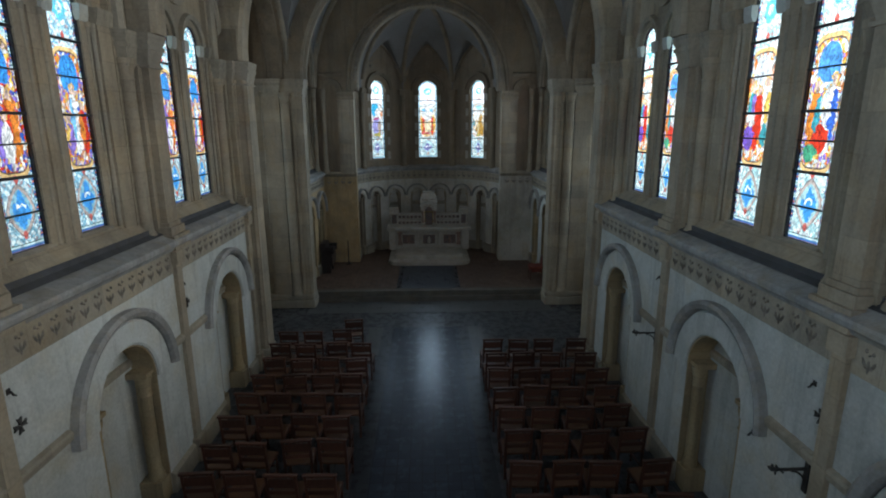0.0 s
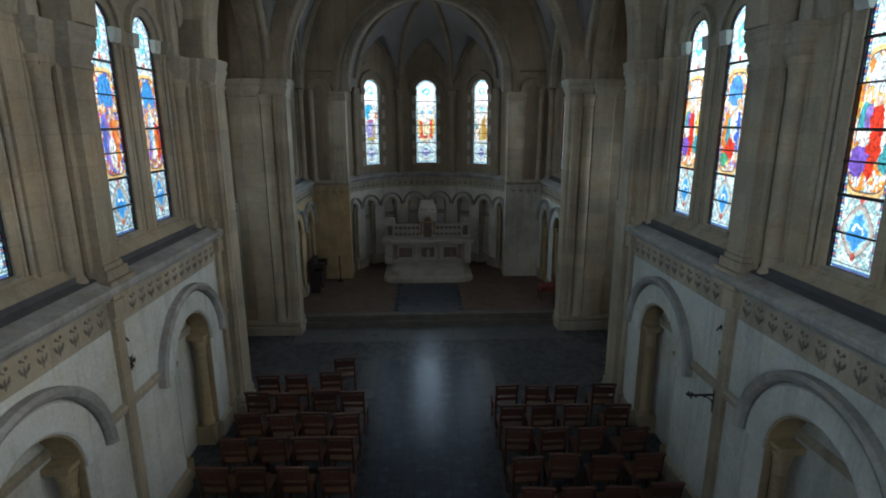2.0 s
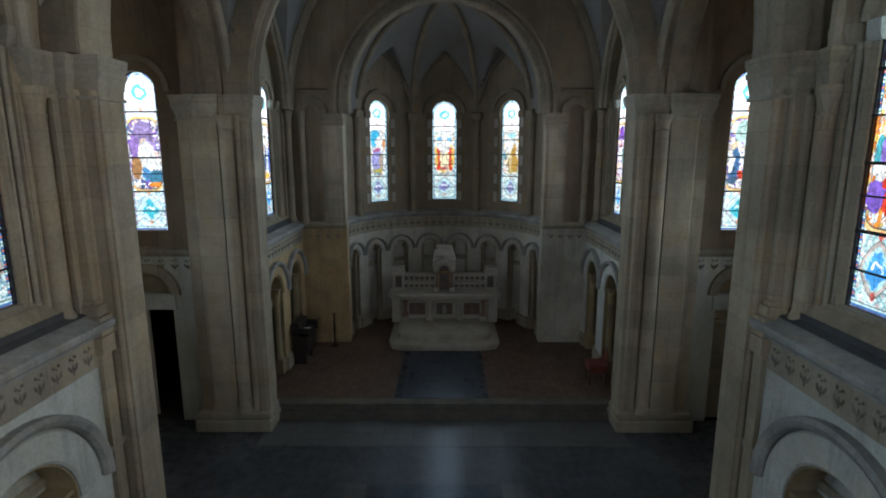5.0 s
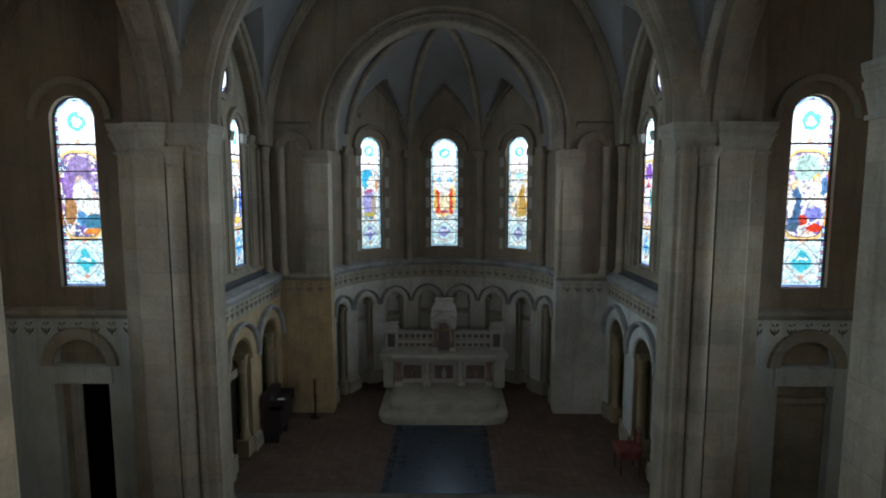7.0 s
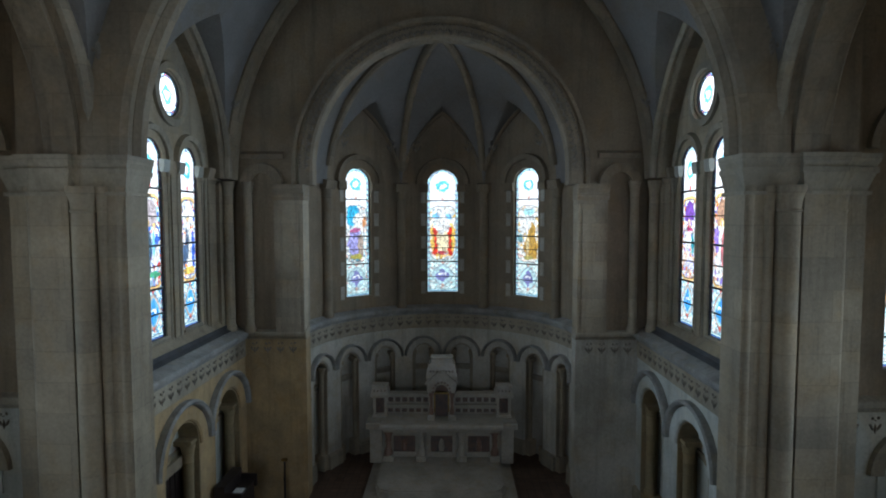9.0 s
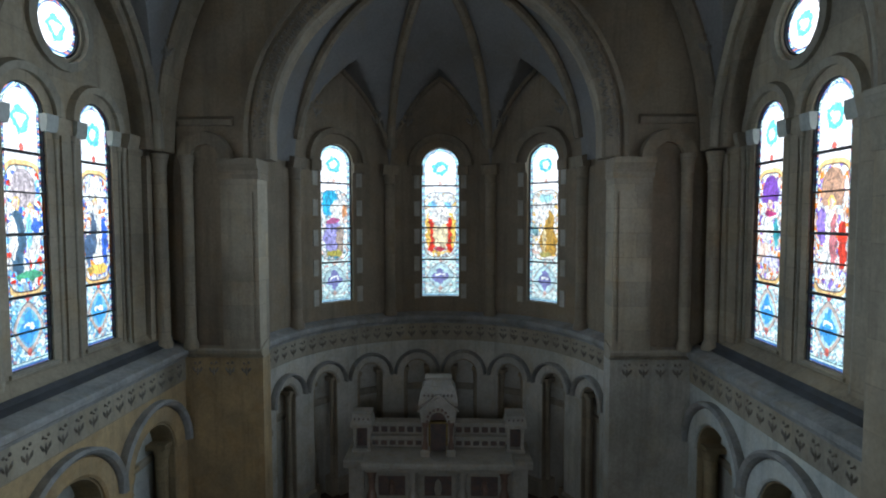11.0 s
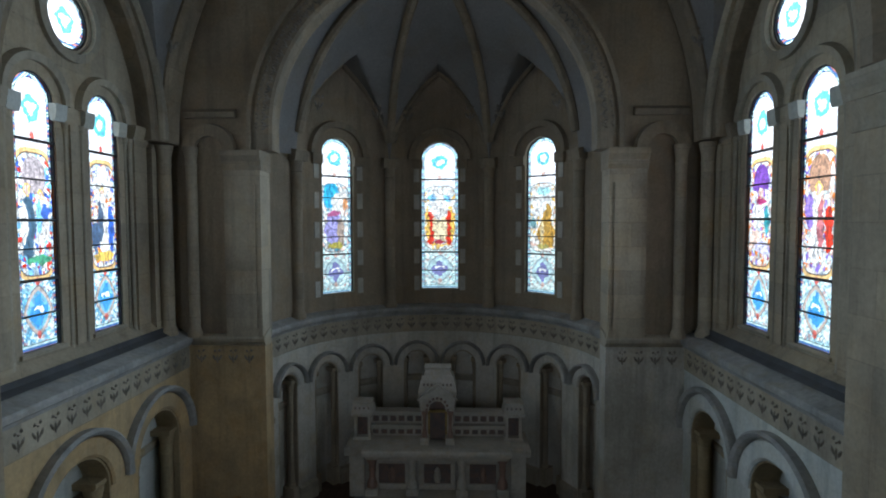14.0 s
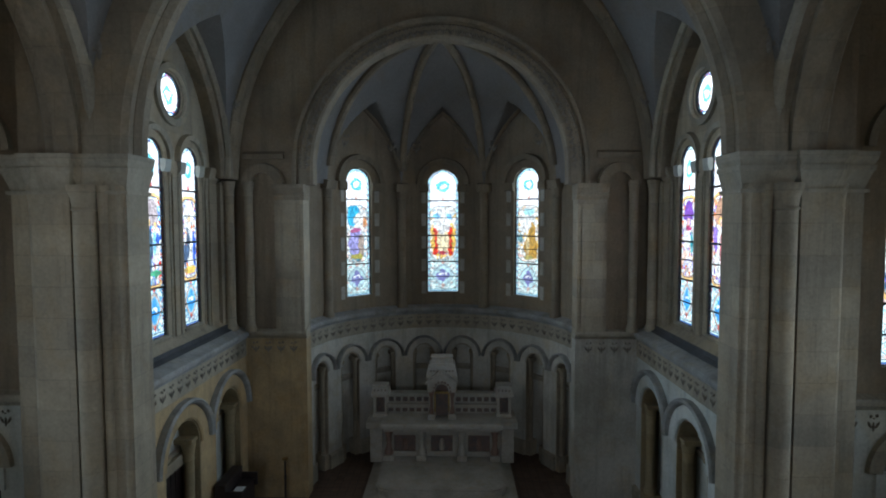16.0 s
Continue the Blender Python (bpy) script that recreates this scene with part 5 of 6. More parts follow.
for a in (-63, -21, 21, 63):
    bm = bmesh.new()
    cx, cy, _ = g(deg * a, 0, -0.06)
    shaft_column(bm, cx, cy, 3.68, 6.6, 0.1)
    part("rib_shaft", bm, DIMTRIM, apse, smooth=True)
    bm = bmesh.new()
    strip(bm, g, deg * a - 0.16, deg * a + 0.16, ((6.5, -0.1), (6.5, 0.06), (6.68, 0.1), (6.72, -0.1)), 0.06)
    part("abacus", bm, DIMTRIM, apse)


# half dome: webs that rise from pointed wall arches to the crown
CROWN = 9.35


def dome_z(r, ang):
    t = min(1.0, r / APSE_R)
    base = 6.6 + (CROWN - 6.6) * math.sqrt(max(0.0, 1 - t ** 2.2))
    bay = abs((ang + 21.0) % 42.0 - 21.0)
    if abs(ang) > 63:
        bay = 21.0
    lun = 6.6 + pointed(bay / 21.0, 1.0, 1.2)
    return max(base, lun if r > 0.2 else base)


bm = bmesh.new()
rr = [APSE_R * (1 - (1 - i / 26) ** 1.6) for i in range(27)]
aa = [-90 + 180 * j / 120 for j in range(121)]
grid = [[bm.verts.new(((r + 0.04) * math.sin(radians(a)), APSE_Y - 0.05 + (r + 0.04) * math.cos(radians(a)), dome_z(r, a))) for a in aa] for r in rr]
for i in range(26):
    for j in range(120):
        bm.faces.new((grid[i][j], grid[i + 1][j], grid[i + 1][j + 1], grid[i][j + 1]))
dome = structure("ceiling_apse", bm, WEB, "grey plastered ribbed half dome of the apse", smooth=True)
bm = bmesh.new()
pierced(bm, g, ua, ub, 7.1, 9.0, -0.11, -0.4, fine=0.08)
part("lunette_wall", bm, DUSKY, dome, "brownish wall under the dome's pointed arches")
for a in (-84, -63, -21, 21, 63, 84):
    pts = []
    for i in range(25):
        r = (APSE_R - 0.03) * math.sin(math.pi / 2 * (1 - i / 24))
        pts.append(Vector((r * math.sin(radians(a)), APSE_Y + r * math.cos(radians(a)), dome_z(r, 21.0) - 0.03)))
    tube(dome, pts, 0.085, DIMTRIM, "rib")
for a in (-56, -28, -14, 14, 28, 56):
    sprig(dome, (2.56 * math.sin(radians(a)), APSE_Y + 2.56 * math.cos(radians(a)), 7.55), (-math.sin(radians(a)), -math.cos(radians(a)), -0.35), 1.2)
for c in (-42, 0, 42):
    pts = []
    for i in range(25):
        a = c - 20 + 40 * i / 24
        pts.append(Vector(((APSE_R - 0.02) * math.sin(radians(a)), APSE_Y + (APSE_R - 0.02) * math.cos(radians(a)), dome_z(APSE_R, a) - 0.02)))
    tube(dome, pts, 0.07, DIMTRIM, "wall_rib")


# ---- sky outside the windows ----
def sky_glow(name, strength):
    m, nt, b = mat(name)
    nt.nodes.remove(b)
    n = node(nt, "ShaderNodeTexNoise", Vector=world_pos(nt), Scale=0.6, Detail=3.0).outputs[0]
    up = calc(nt, "MAXIMUM", calc(nt, "SUBTRACT", node(nt, "ShaderNodeSeparateXYZ", Vector=world_pos(nt)).outputs[2], 4.0), 0.0)
    lift = calc(nt, "ADD", calc(nt, "MULTIPLY", up, 0.22), 0.85)
    e = node(nt, "ShaderNodeEmission", Color=ramp(nt, n, ((0.3, (0.8, 0.9, 1.0)), (0.7, (0.95, 0.98, 1.0)))), Strength=calc(nt, "MULTIPLY", lift, strength))
    nt.links.new(e.outputs[0], nt.nodes["Material Output"].inputs[0])
    return m


def backdrop(fmap, u0, u1, z0, z1, w, strength, step=0.0):
    bm = bmesh.new()
    strip(bm, fmap, u0, u1, ((z0, w), (z1, w), (z1, w - 0.02), (z0, w - 0.02)), step)
    structure("backdrop", bm, sky_glow("overcast sky", strength), "bright overcast sky outside the windows", category="backdrop")


for sign in (-1, 1):
    backdrop(side(sign, NAVE_X), BAYS[0], BAYS[-1], 3.8, 8.4, -0.476, SKY_SEEN * (1.35 if sign < 0 else 1.8))
    backdrop(side(sign, CHANCEL_X), 15.7, 19.25, 3.8, 8.4, -0.43, SKY_SEEN * 1.9)
    lo, hi = sorted((sign * 5.0, sign * 6.7))
    backdrop(cross(15.5), lo, hi, 3.7, 7.4, -0.14, SKY_SEEN * 1.9)
backdrop(curve(APSE_R), -deg * 62, deg * 62, 3.8, 7.4, -0.25, SKY_SEEN * 1.45, 0.2)


# ---- high altar ----
def altar():
    root = thing("altar", "pale carved stone altar with tabernacle and marble panels", "altar")
    F = FLOOR_C

    def plinth(z0, z1, hx, y0, y1, cut, name):
        bm = bmesh.new()
        outline = [(-hx, y1), (-hx, y0 + cut), (-hx + cut * 0.3, y0 + cut * 0.3), (-hx + cut, y0), (hx - cut, y0), (hx - cut * 0.3, y0 + cut * 0.3), (hx, y0 + cut), (hx, y1)]
        lo, hi = [bm.verts.new((x, y, z0)) for x, y in outline], [bm.verts.new((x, y, z1)) for x, y in outline]
        bm.faces.new(lo)
        top = bm.faces.new(hi)
        n = len(outline)
        for i in range(n):
            bm.faces.new((lo[i], lo[(i + 1) % n], hi[(i + 1) % n], hi[i]))
        bmesh.ops.bevel(bm, geom=list(top.edges), offset=0.03, segments=2, affect="EDGES")
        part(name, bm, MARBLE, root, "rounded pale stone step")
    plinth(F, F + 0.13, 1.52, 18.62, 21.3, 0.42, "lower_step")
    plinth(F + 0.13, F + 0.28, 1.3, 19.05, 21.3, 0.3, "upper_step")
    z = F + 0.28
    part("body", boxes((-1.3, 1.3, 20.55, 21.15, z, 1.28)), MARBLE, root)
    for s in (-1, 1):
        part("side_block", boxes((s * 1.3, s * 1.58, 20.45, 21.2, z - 0.1, 1.24), bevel=0.02), MARBLE, root)
        part("side_ledge", boxes((s * 1.24, s * 1.66, 20.4, 21.25, 1.24, 1.4), bevel=0.025), MARBLE, root)
    for cx in (-0.82, 0.0, 0.82):
        part("panel_frame", boxes((cx - 0.33, cx + 0.33, 20.49, 20.55, z + 0.06, z + 0.13), (cx - 0.33, cx + 0.33, 20.49, 20.55, 1.08, 1.16),
                                  (cx - 0.33, cx - 0.24, 20.49, 20.55, z + 0.13, 1.08), (cx + 0.24, cx + 0.33, 20.49, 20.55, z + 0.13, 1.08), bevel=0.008), MARBLE, root)
        part("panel", boxes((cx - 0.24, cx + 0.24, 20.53, 20.56, z + 0.13, 1.08)), INLAY, root, "dark marble panel with carved relief")
        bm = bmesh.new()
        lathe(bm, cx, 20.53, ((0.05, z + 0.16), (0.07, z + 0.25), (0.05, z + 0.33), (0.055, z + 0.36), (0.015, z + 0.43)), 10)
        part("relief", bm, MARBLE if cx == 0 else ROSE, root, "worn carved relief")
    for cx in (-1.16, -0.44, 0.44, 1.16):
        bm = bmesh.new()
        colonnette(bm, cx, 20.42, z + 0.12, 1.24, 0.055)
        part("column", bm, ROSE if abs(cx) > 1 else MARBLE, root, "small marble column", smooth=True)
        part("column_plinth", boxes((cx - 0.11, cx + 0.11, 20.3, 20.53, z, z + 0.12), bevel=0.01), MARBLE, root)
    bm = boxes((-1.33, 1.33, 20.22, 21.1, 1.3, 1.42), bevel=0.035)
    box(bm, -1.27, 1.27, 20.3, 21.05, 1.22, 1.3, bevel=0.02)
    part("table_top", bm, MARBLE, root, "moulded pale stone table top")
    # shelves behind the table
    for s in (-1, 1):
        a, b = s * 0.29, s * 1.25
        part("lower_shelf", boxes((a, b, 20.92, 21.2, 1.42, 1.58), (a, b, 20.88, 21.2, 1.58, 1.63), bevel=0.008), MARBLE, root)
        part("upper_shelf", boxes((a, b, 21.0, 21.2, 1.63, 1.8), (a, b, 20.96, 21.2, 1.8, 1.86), bevel=0.008), MARBLE, root)
        for i in range(6):
            t = a + (b - a) * (i + 0.5) / 6
            part("inlay", boxes((t - 0.055, t + 0.055, 20.992, 21.01, 1.67, 1.77)), INLAY, root, "dark marble inlay")
            part("inlay", boxes((t - 0.055, t + 0.055, 20.912, 20.93, 1.46, 1.54)), INLAY, root, "dark marble inlay")
        # small turret at each end
        c = s * 1.39
        t = part("turret", boxes((c - 0.17, c + 0.17, 20.72, 21.05, 1.4, 1.47), (c - 0.15, c - 0.1, 20.74, 20.79, 1.47, 1.85), (c + 0.1, c + 0.15, 20.74, 20.79, 1.47, 1.85),
                                 (c - 0.15, c + 0.15, 20.98, 21.03, 1.47, 1.85), bevel=0.006), MARBLE, root, "small stone turret on posts")
        # solid dark core stands in for the shade inside the open turret
        part("turret_core", boxes((c - 0.1, c + 0.1, 20.85, 21.0, 1.47, 1.85)), INLAY, t)
        bm = boxes((c - 0.2, c + 0.2, 20.7, 21.07, 1.85, 1.92), bevel=0.01)
        frustum(bm, c, 20.885, 0.2, 0.18, 0.16, 0.14, 1.92, 2.08)
        frustum(bm, c, 20.885, 0.17, 0.15, 0.18, 0.16, 2.08, 2.11)
        part("turret_roof", bm, MARBLE, t)
        # dark blocks stand in for the shaded holes of the turret roof
        for i in range(4):
            x = c - 0.12 + 0.08 * i
            part("roof_hole", boxes((x - 0.013, x + 0.013, 20.712, 20.76, 1.99, 2.025)), INLAY, t)
    # tabernacle
    tab = part("tabernacle", boxes((-0.33, -0.2, 20.62, 21.1, 1.42, 2.05), (0.2, 0.33, 20.62, 21.1, 1.42, 2.05), (-0.33, 0.33, 20.9, 21.1, 1.42, 2.05), bevel=0.006), MARBLE, root, "stone tabernacle with gabled front and hipped roof")
    part("block", boxes((-0.36, -0.17, 20.5, 20.7, 1.42, 1.55), bevel=0.008), MARBLE, tab)
    part("block", boxes((0.17, 0.36, 20.5, 20.7, 1.42, 1.55), bevel=0.008), MARBLE, tab)
    part("tabernacle_door", boxes((-0.16, 0.16, 20.72, 20.76, 1.44, 1.98)), INLAY, tab, "dark tabernacle door in a pale frame")
    part("door_frame", boxes((-0.2, -0.16, 20.68, 20.76, 1.42, 2.0), (0.16, 0.2, 20.68, 20.76, 1.42, 2.0), (-0.2, 0.2, 20.68, 20.76, 1.98, 2.02)), BRASS, tab, "tarnished brass frame")
    for s in (-1, 1):
        bm = bmesh.new()
        colonnette(bm, s * 0.265, 20.58, 1.55, 2.05, 0.035)
        part("column", bm, ROSE, tab, smooth=True)
    bm = bmesh.new()
    f = cross(20.6)
    pierced(bm, f, -0.36, 0.36, 2.05, 2.5, 0.04, -0.12, [lancet(0.0, 0.17, 2.05, 2.07)], top=lambda u: 2.52 - abs(u) * 0.7, fine=0.04)
    part("gable", bm, MARBLE, tab, "gabled front with a small arch")
    bm = bmesh.new()
    for s in (-1, 1):
        sweep(bm, f, [(s * 0.4, 2.24), (0.0, 2.55)], ((0.0, 0.0), (0.0, 0.07), (0.035, 0.07), (0.035, 0.0)) if s < 0 else ((0.0, 0.0), (0.0, 0.07), (-0.035, 0.07), (-0.035, 0.0)))
    part("gable_moulding", bm, MARBLE, tab)
    part("tympanum", boxes((-0.2, 0.2, 20.7, 20.74, 2.04, 2.26)), INLAY, tab)
    for i in range(9):
        t = math.pi * i / 8
        x, zz = 0.22 * math.cos(t), 2.08 + 0.22 * math.sin(t)
        bm = bmesh.new()
        lathe(bm, x, 20.548, ((0.02, zz - 0.02), (0.026, zz), (0.02, zz + 0.02)), 8)
        part("bead", bm, ROSE, tab)
    bm = boxes((-0.4, 0.4, 20.66, 21.12, 2.32, 2.4), bevel=0.01)
    frustum(bm, 0, 20.89, 0.4, 0.23, 0.33, 0.17, 2.4, 2.68)
    frustum(bm, 0, 20.89, 0.3, 0.15, 0.25, 0.12, 2.68, 2.78)
    frustum(bm, 0, 20.89, 0.27, 0.13, 0.28, 0.14, 2.78, 2.83)
    part("roof", bm, MARBLE, tab)
    # shade of the small roof holes, made as dark blocks
    for i in range(8):
        x = -0.28 + 0.08 * i
        part("roof_hole", boxes((x - 0.016, x + 0.016, 20.66, 20.72, 2.5, 2.54)), INLAY, tab)
    slim = Matrix.Translation((0, 0, 1.42)) @ Matrix.Diagonal((0.87, 1.0, 0.95, 1.0)) @ Matrix.Translation((0, 0, -1.42))
    for ob in [tab] + list(tab.children):
        ob.data.transform(slim)
    return root


def frustum(bm, x, y, ax, ay, bx, by, z0, z1):
    lo = [bm.verts.new((x + sx * ax, y + sy * ay, z0)) for sx, sy in ((-1, -1), (1, -1), (1, 1), (-1, 1))]
    hi = [bm.verts.new((x + sx * bx, y + sy * by, z1)) for sx, sy in ((-1, -1), (1, -1), (1, 1), (-1, 1))]
    bm.faces.new(lo)
    bm.faces.new(hi)
    for i in range(4):
        bm.faces.new((lo[i], lo[(i + 1) % 4], hi[(i + 1) % 4], hi[i]))


altar()


# ---- church chairs ----
def church_chair():
    """Low chair with a straw seat and a broad top rail, facing the altar (+y)."""
    root = thing("church_chair", "reddish varnished wooden church chair with straw seat", "chair", "chairs in the nave")
    for x in (-0.19, 0.19):
        bm = bmesh.new()
        lathe(bm, x, 0.18, ((0.017, 0.0), (0.02, 0.2), (0.016, 0.42)), 8)
        part("leg", bm, CHAIRWOOD, root)
        bm = bmesh.new()
        rows = [(0.0, -0.19), (0.42, -0.17), (0.86, -0.23)]
        for (za, ya), (zb, yb) in zip(rows, rows[1:]):
            lo = [bm.verts.new((x + dx, ya + dy, za)) for dx, dy in ((-0.018, -0.018), (0.018, -0.018), (0.018, 0.018), (-0.018, 0.018))]
            hi = [bm.verts.new((x + dx, yb + dy, zb)) for dx, dy in ((-0.018, -0.018), (0.018, -0.018), (0.018, 0.018), (-0.018, 0.018))]
            bm.faces.new(lo)
            bm.faces.new(hi)
            for i in range(4):
                bm.faces.new((lo[i], lo[(i + 1) % 4], hi[(i + 1) % 4], hi[i]))
        part("back_post", bm, CHAIRWOOD, root)
    part("seat", boxes((-0.2, 0.2, -0.19, 0.2, 0.41, 0.445), bevel=0.012), RUSH, root, "woven straw seat")
    part("seat_rail", boxes((-0.215, -0.195, -0.19, 0.21, 0.39, 0.435)), CHAIRWOOD, root)
    part("seat_rail", boxes((0.195, 0.215, -0.19, 0.21, 0.39, 0.435)), CHAIRWOOD, root)
    part("seat_rail", boxes((-0.194, 0.194, 0.196, 0.215, 0.39, 0.435)), CHAIRWOOD, root)
    part("top_rail", boxes((-0.225, 0.225, -0.262, -0.205, 0.835, 0.872), bevel=0.008), CHAIRWOOD, root)
    part("back_slat", boxes((-0.18, 0.18, -0.225, -0.205, 0.66, 0.79)), CHAIRWOOD, root)
    part("back_slat", boxes((-0.18, 0.18, -0.205, -0.185, 0.54, 0.6)), CHAIRWOOD, root)
    part("stretcher", boxes((-0.19, 0.19, 0.17, 0.19, 0.2, 0.222)), CHAIRWOOD, root)
    part("stretcher", boxes((-0.2, -0.18, -0.18, 0.18, 0.14, 0.162)), CHAIRWOOD, root)
    part("stretcher", boxes((0.18, 0.2, -0.18, 0.18, 0.14, 0.162)), CHAIRWOOD, root)
    return root


rng = random.Random(4)
first = church_chair()
spots = []
y = 11.3
for r in range(16):
    for c in range(4):
        if r == 0 and c == 3:
            continue
        spots.append((-3.15 + 0.545 * c + rng.uniform(-0.05, 0.05), y + rng.uniform(-0.06, 0.06), rng.uniform(-5, 5)))
    y -= 0.71
y = 10.62
for r in range(15):
    for c in range(4):
        spots.append((1.3 + 0.56 * c - 0.013 * r + (0.09 if c == 3 else 0) + rng.uniform(-0.04, 0.04), y + rng.uniform(-0.06, 0.06), rng.uniform(-5, 5)))
    y -= 0.69
spots.append((-1.86, 11.95, 8.0))
first.matrix_world = pose(*spots[0][:2], 0, 0, 0, spots[0][2])
for x, yy, a in spots[1:]:
    copy_thing(first, pose(x, yy, 0, 0, 0, a))


# ---- wall brackets, crosses and sanctuary furniture ----
def wall_bracket(sign, u, z):
    """Wrought-iron candle bracket: a plate, an arm with a scroll and a crosspiece."""
    f = side(sign, NAVE_X)
    root = thing("wall_bracket", "black wrought-iron candle bracket on the nave wall", "bracket", "wall brackets")
    bm = bmesh.new()
    strip(bm, f, u - 0.03, u + 0.03, ((z - 0.26, 0.0), (z + 0.07, 0.0), (z + 0.07, 0.03), (z - 0.26, 0.03)))
    part("plate", bm, IRON, root)
    arm = [Vector(f(u, z, w)) for w in (0.0, 0.1, 0.2, 0.3, 0.38)]
    tube(root, arm, 0.016, IRON, "arm", 6)
    tube(root, [Vector(f(u, z - 0.2 + 0.18 * math.sin(t * math.pi / 2), 0.02 + 0.16 * (1 - math.cos(t * math.pi / 2)))) for t in (0, 0.25, 0.5, 0.75, 1)], 0.01, IRON, "scroll", 6)
    tube(root, [Vector(f(u, z - 0.05 + 0.1 * k, 0.34)) for k in (0, 0.5, 1)], 0.011, IRON, "finial", 6)
    tube(root, [Vector(f(u - 0.05 + 0.1 * k, z, 0.3)) for k in (0, 0.5, 1)], 0.011, IRON, "crosspiece", 6)
    bm = bmesh.new()
    p = f(u, z, 0.38)
    lathe(bm, p[0], p[1], ((0.012, z - 0.01), (0.035, z + 0.015), (0.04, z + 0.02), (0.015, z + 0.025), (0.012, z + 0.06)), 10)
    part("cup", bm, IRON, root)


def consecration_cross(sign, u, z):
    f = side(sign, NAVE_X)
    root = thing("wall_cross", "small dark iron cross with flared arms on the wall", "cross", "crosses on the walls")
    for k in range(4):
        a = math.pi / 2 * k
        bm = bmesh.new()
        pts = [(0.012, -0.01), (0.08, -0.03), (0.068, 0.0), (0.08, 0.03), (0.012, 0.01)]
        rot = [(x * math.cos(a) - y * math.sin(a), x * math.sin(a) + y * math.cos(a)) for x, y in pts]
        lo = [bm.verts.new(f(u + x, z + y, 0.001)) for x, y in rot]
        hi = [bm.verts.new(f(u + x, z + y, 0.016)) for x, y in rot]
        bm.faces.new(lo)
        bm.faces.new(hi)
        for i in range(5):
            bm.faces.new((lo[i], lo[(i + 1) % 5], hi[(i + 1) % 5], hi[i]))
        part("cross_arm", bm, IRON, root)


for u in (7.92, 4.42):
    wall_bracket(1, u, 2.0)
    consecration_cross(1, u - 0.03, 2.58)
    consecration_cross(-1, u + 0.08, 2.6)


def wall_hook(sign, u, z):
    f = side(sign, NAVE_X)
    root = thing("wall_hook", "small dark iron hook on the nave wall", "hook", "hooks on the walls")
    tube(root, [Vector(f(u, z, 0.0)), Vector(f(u, z, 0.03)), Vector(f(u, z - 0.03, 0.045)), Vector(f(u + 0.03, z - 0.05, 0.04))], 0.011, IRON, "hook", 6)
    bm = bmesh.new()
    strip(bm, f, u - 0.022, u + 0.022, ((z - 0.025, 0.0), (z - 0.025, 0.01), (z + 0.03, 0.01), (z + 0.03, 0.0)))
    part("plate", bm, IRON, root)


for sign, u, z in ((-1, 4.45, 2.97), (-1, 7.92, 2.96), (1, 4.53, 2.86), (1, 8.0, 2.92), (-1, 5.18, 1.93), (-1, 8.62, 2.08), (1, 5.3, 1.84)):
    wall_hook(sign, u, z)


def harmonium():
    """Dark reed organ against the north chancel wall, its lid up and a sheet lying on the keys."""
    F = FLOOR_C
    root = thing("harmonium", "dark stained wooden harmonium with open lid and white papers", "harmonium")
    part("case", boxes((-3.74, -3.36, 17.68, 18.42, F + 0.28, F + 0.82), bevel=0.01), DARKWOOD, root)
    part("foot", boxes((-3.74, -3.44, 17.72, 17.82, F, F + 0.28), bevel=0.008), DARKWOOD, root)
    part("foot", boxes((-3.74, -3.44, 18.28, 18.38, F, F + 0.28), bevel=0.008), DARKWOOD, root)
    part("pedal_board", boxes((-3.7, -3.5, 17.86, 18.24, F + 0.02, F + 0.26), bevel=0.006), DARKWOOD, root)
    part("upper_case", boxes((-3.76, -3.58, 17.68, 18.42, F + 0.82, F + 1.06), bevel=0.01), DARKWOOD, root)
    part("cheek", boxes((-3.6, -3.3, 17.68, 17.72, F + 0.72, F + 0.95), bevel=0.008), DARKWOOD, root)
    part("cheek", boxes((-3.6, -3.3, 18.38, 18.42, F + 0.72, F + 0.95), bevel=0.008), DARKWOOD, root)
    part("key_cover", boxes((-3.56, -3.34, 17.73, 18.37, F + 0.822, F + 0.845), bevel=0.005), DARKWOOD, root)
    sheet = thing("sheet_music", "white sheet of paper lying on the harmonium", "paper")
    part("sheet", boxes((-3.54, -3.38, 17.86, 18.06, F + 0.847, F + 0.852)), LINEN, sheet)


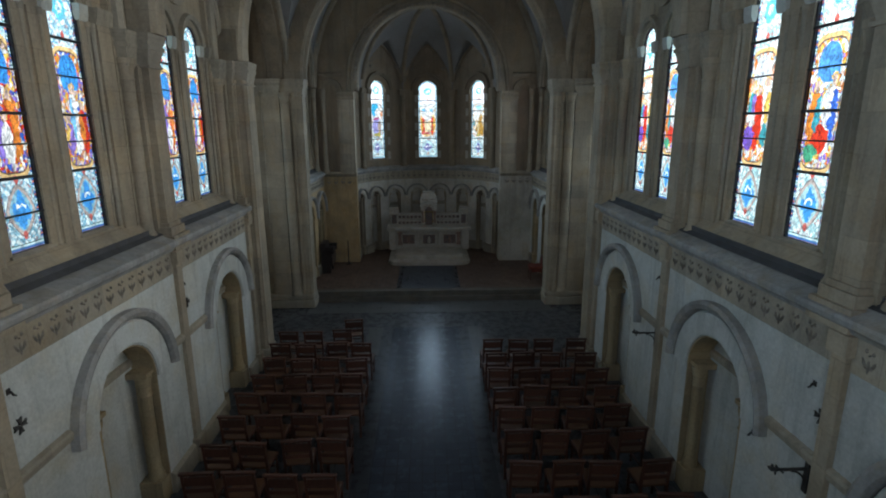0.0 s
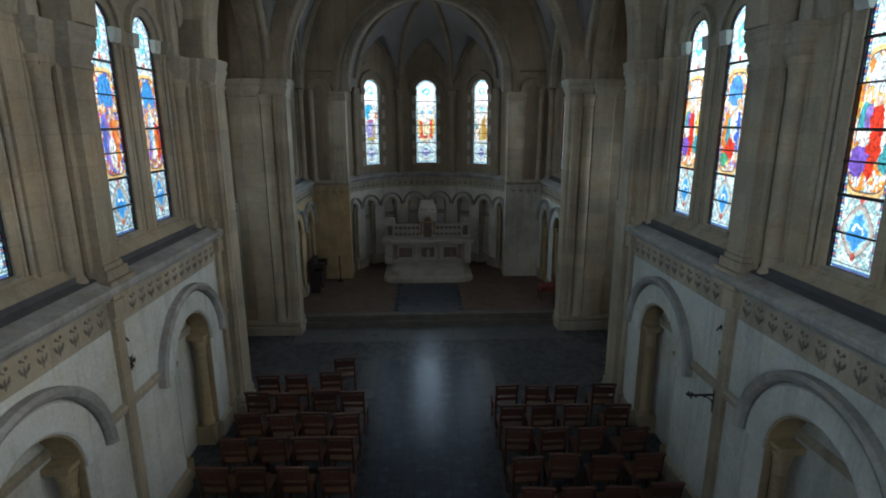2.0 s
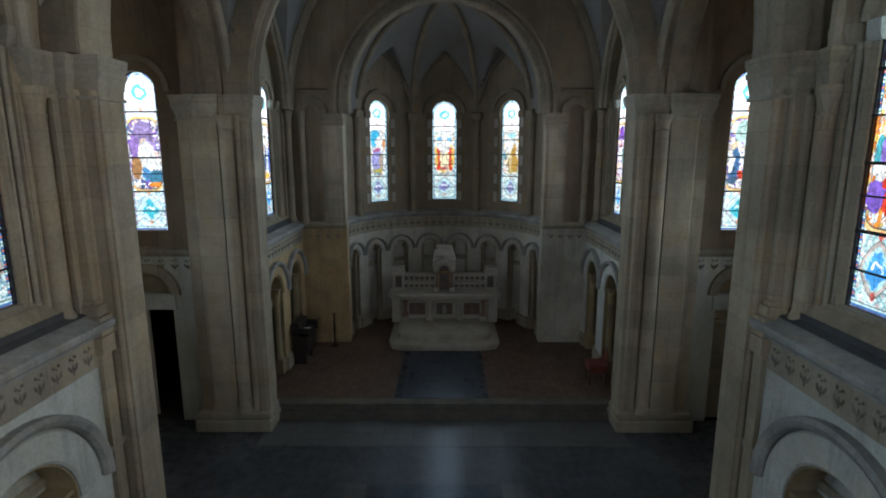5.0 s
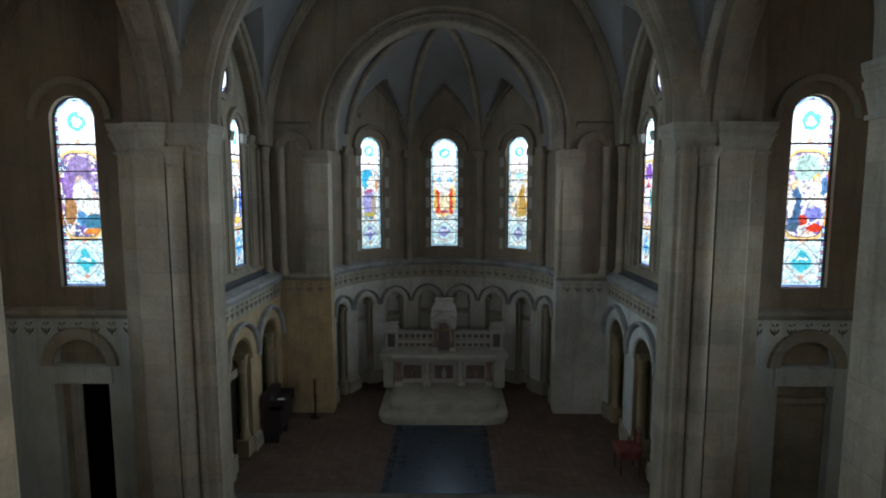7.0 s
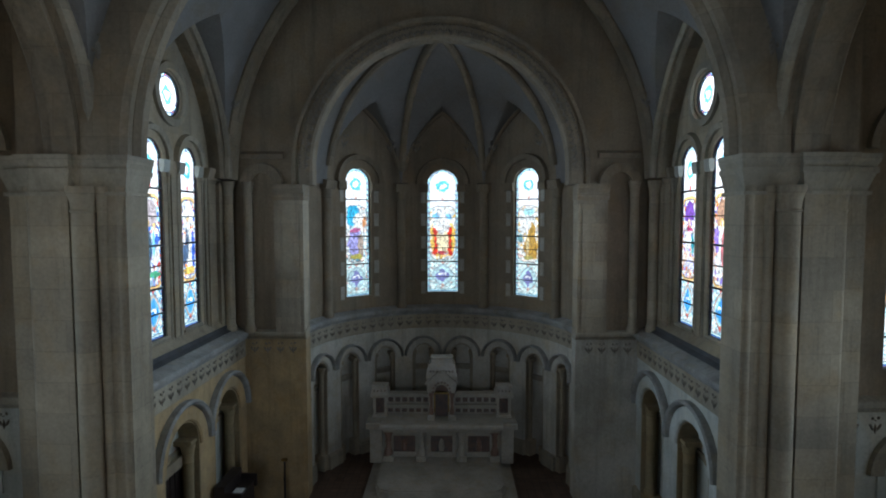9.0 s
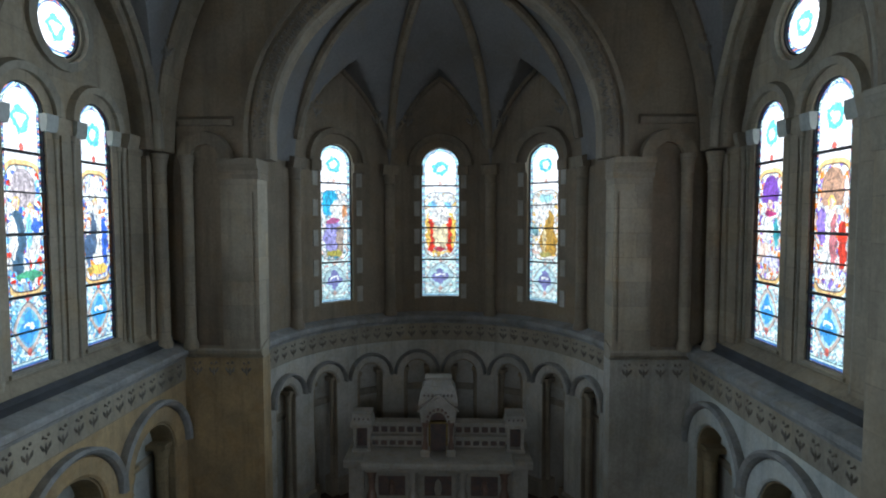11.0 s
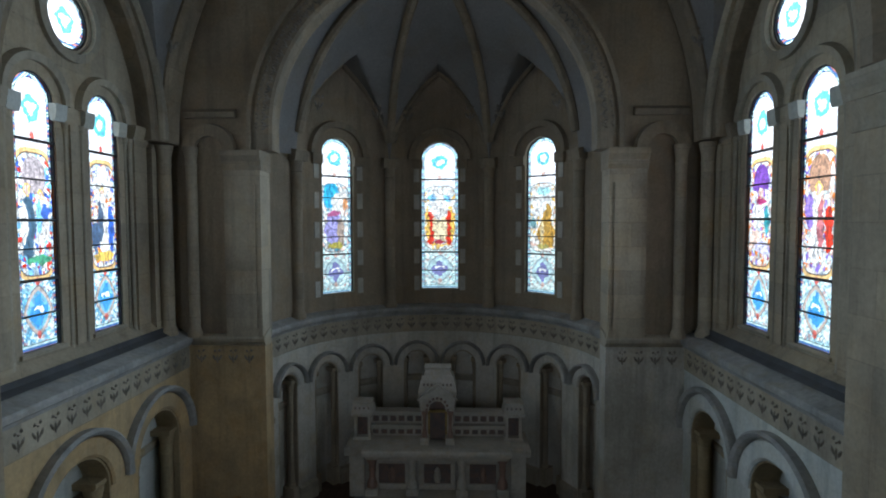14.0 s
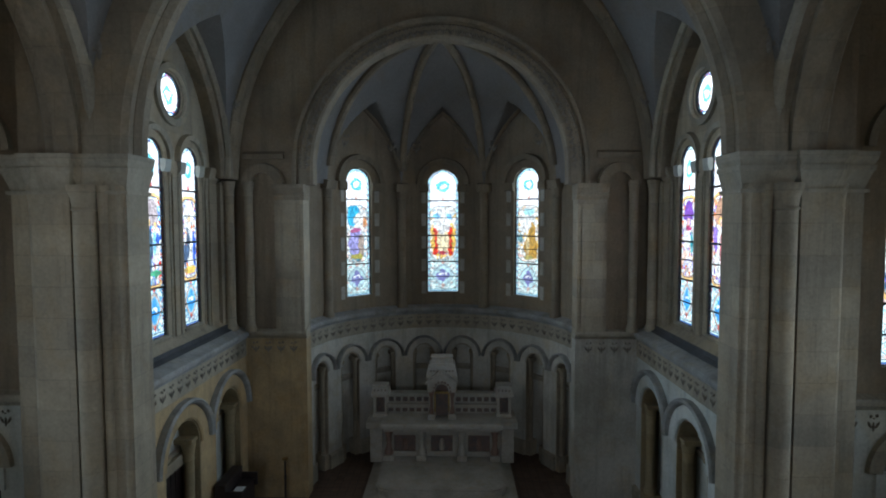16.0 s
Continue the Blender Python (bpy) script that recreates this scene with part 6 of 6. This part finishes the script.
def stool():
    """Small upholstered chair with red seat and bent wooden back."""
    F = FLOOR_C
    root = thing("red_chair", "old wooden chair with faded red upholstered seat", "chair")
    x, y = 3.5, 16.72
    part("seat", boxes((x - 0.22, x + 0.22, y - 0.22, y + 0.22, F + 0.4, F + 0.5), bevel=0.03), REDCLOTH, root, "faded red padded seat")
    part("apron", boxes((x - 0.2, x + 0.2, y - 0.2, y + 0.2, F + 0.3, F + 0.4), bevel=0.01), REDCLOTH, root)
    for sx in (-1, 1):
        for sy in (-1, 1):
            bm = bmesh.new()
            lathe(bm, x + sx * 0.18, y + sy * 0.18, ((0.016, F), (0.02, F + 0.15), (0.028, F + 0.4)), 8)
            part("leg", bm, CHAIRWOOD, root)
    pts = [Vector((x + 0.2, y + 0.2 * math.cos(t), F + 0.48 + 0.36 * math.sin(t))) for t in [math.pi * i / 12 for i in range(13)]]
    tube(root, pts, 0.018, CHAIRWOOD, "back_hoop", 8)
    part("back_pad", boxes((x + 0.185, x + 0.215, y - 0.12, y + 0.12, F + 0.52, F + 0.74), bevel=0.01), REDCLOTH, root)


def candle_stand():
    F = FLOOR_C
    root = thing("candle_stand", "slender dark wooden candle stand by the ochre wall", "candle stand")
    bm = bmesh.new()
    lathe(bm, -3.0, 19.02, ((0.11, F), (0.11, F + 0.025), (0.03, F + 0.06), (0.02, F + 0.12), (0.022, F + 0.5), (0.03, F + 0.55), (0.018, F + 0.6), (0.018, F + 0.88)), 14)
    part("stem", bm, DARKWOOD, root, smooth=True)
    bm = bmesh.new()
    lathe(bm, -3.0, 19.02, ((0.02, F + 0.88), (0.06, F + 0.9), (0.065, F + 0.915), (0.02, F + 0.92)), 14)
    part("drip_pan", bm, BRASS, root)


harmonium()
stool()
candle_stand()

# dark side door in the first chancel niche
door = tagged(part("door_1", boxes((-4.13, -4.08, 16.42, 17.28, FLOOR_C + 0.004, 1.95), bevel=0.005), DARKWOOD, None), label="dark wooden side door in a chancel niche", category="door", kind="structure")
part("door_lintel", boxes((-4.14, -4.02, 16.38, 17.32, 1.95, 2.12), bevel=0.01), STONE, door, "stone lintel")
for y in (16.56, 16.7, 16.84, 16.98, 17.12):
    part("board", boxes((-4.08, -4.07, y - 0.06, y + 0.06, FLOOR_C + 0.02, 1.93)), DARKWOOD, door)
bm = bmesh.new()
lathe(bm, -4.05, 17.2, ((0.01, 1.25), (0.022, 1.28), (0.01, 1.31)), 8)
part("door_knob", bm, BRASS, door)
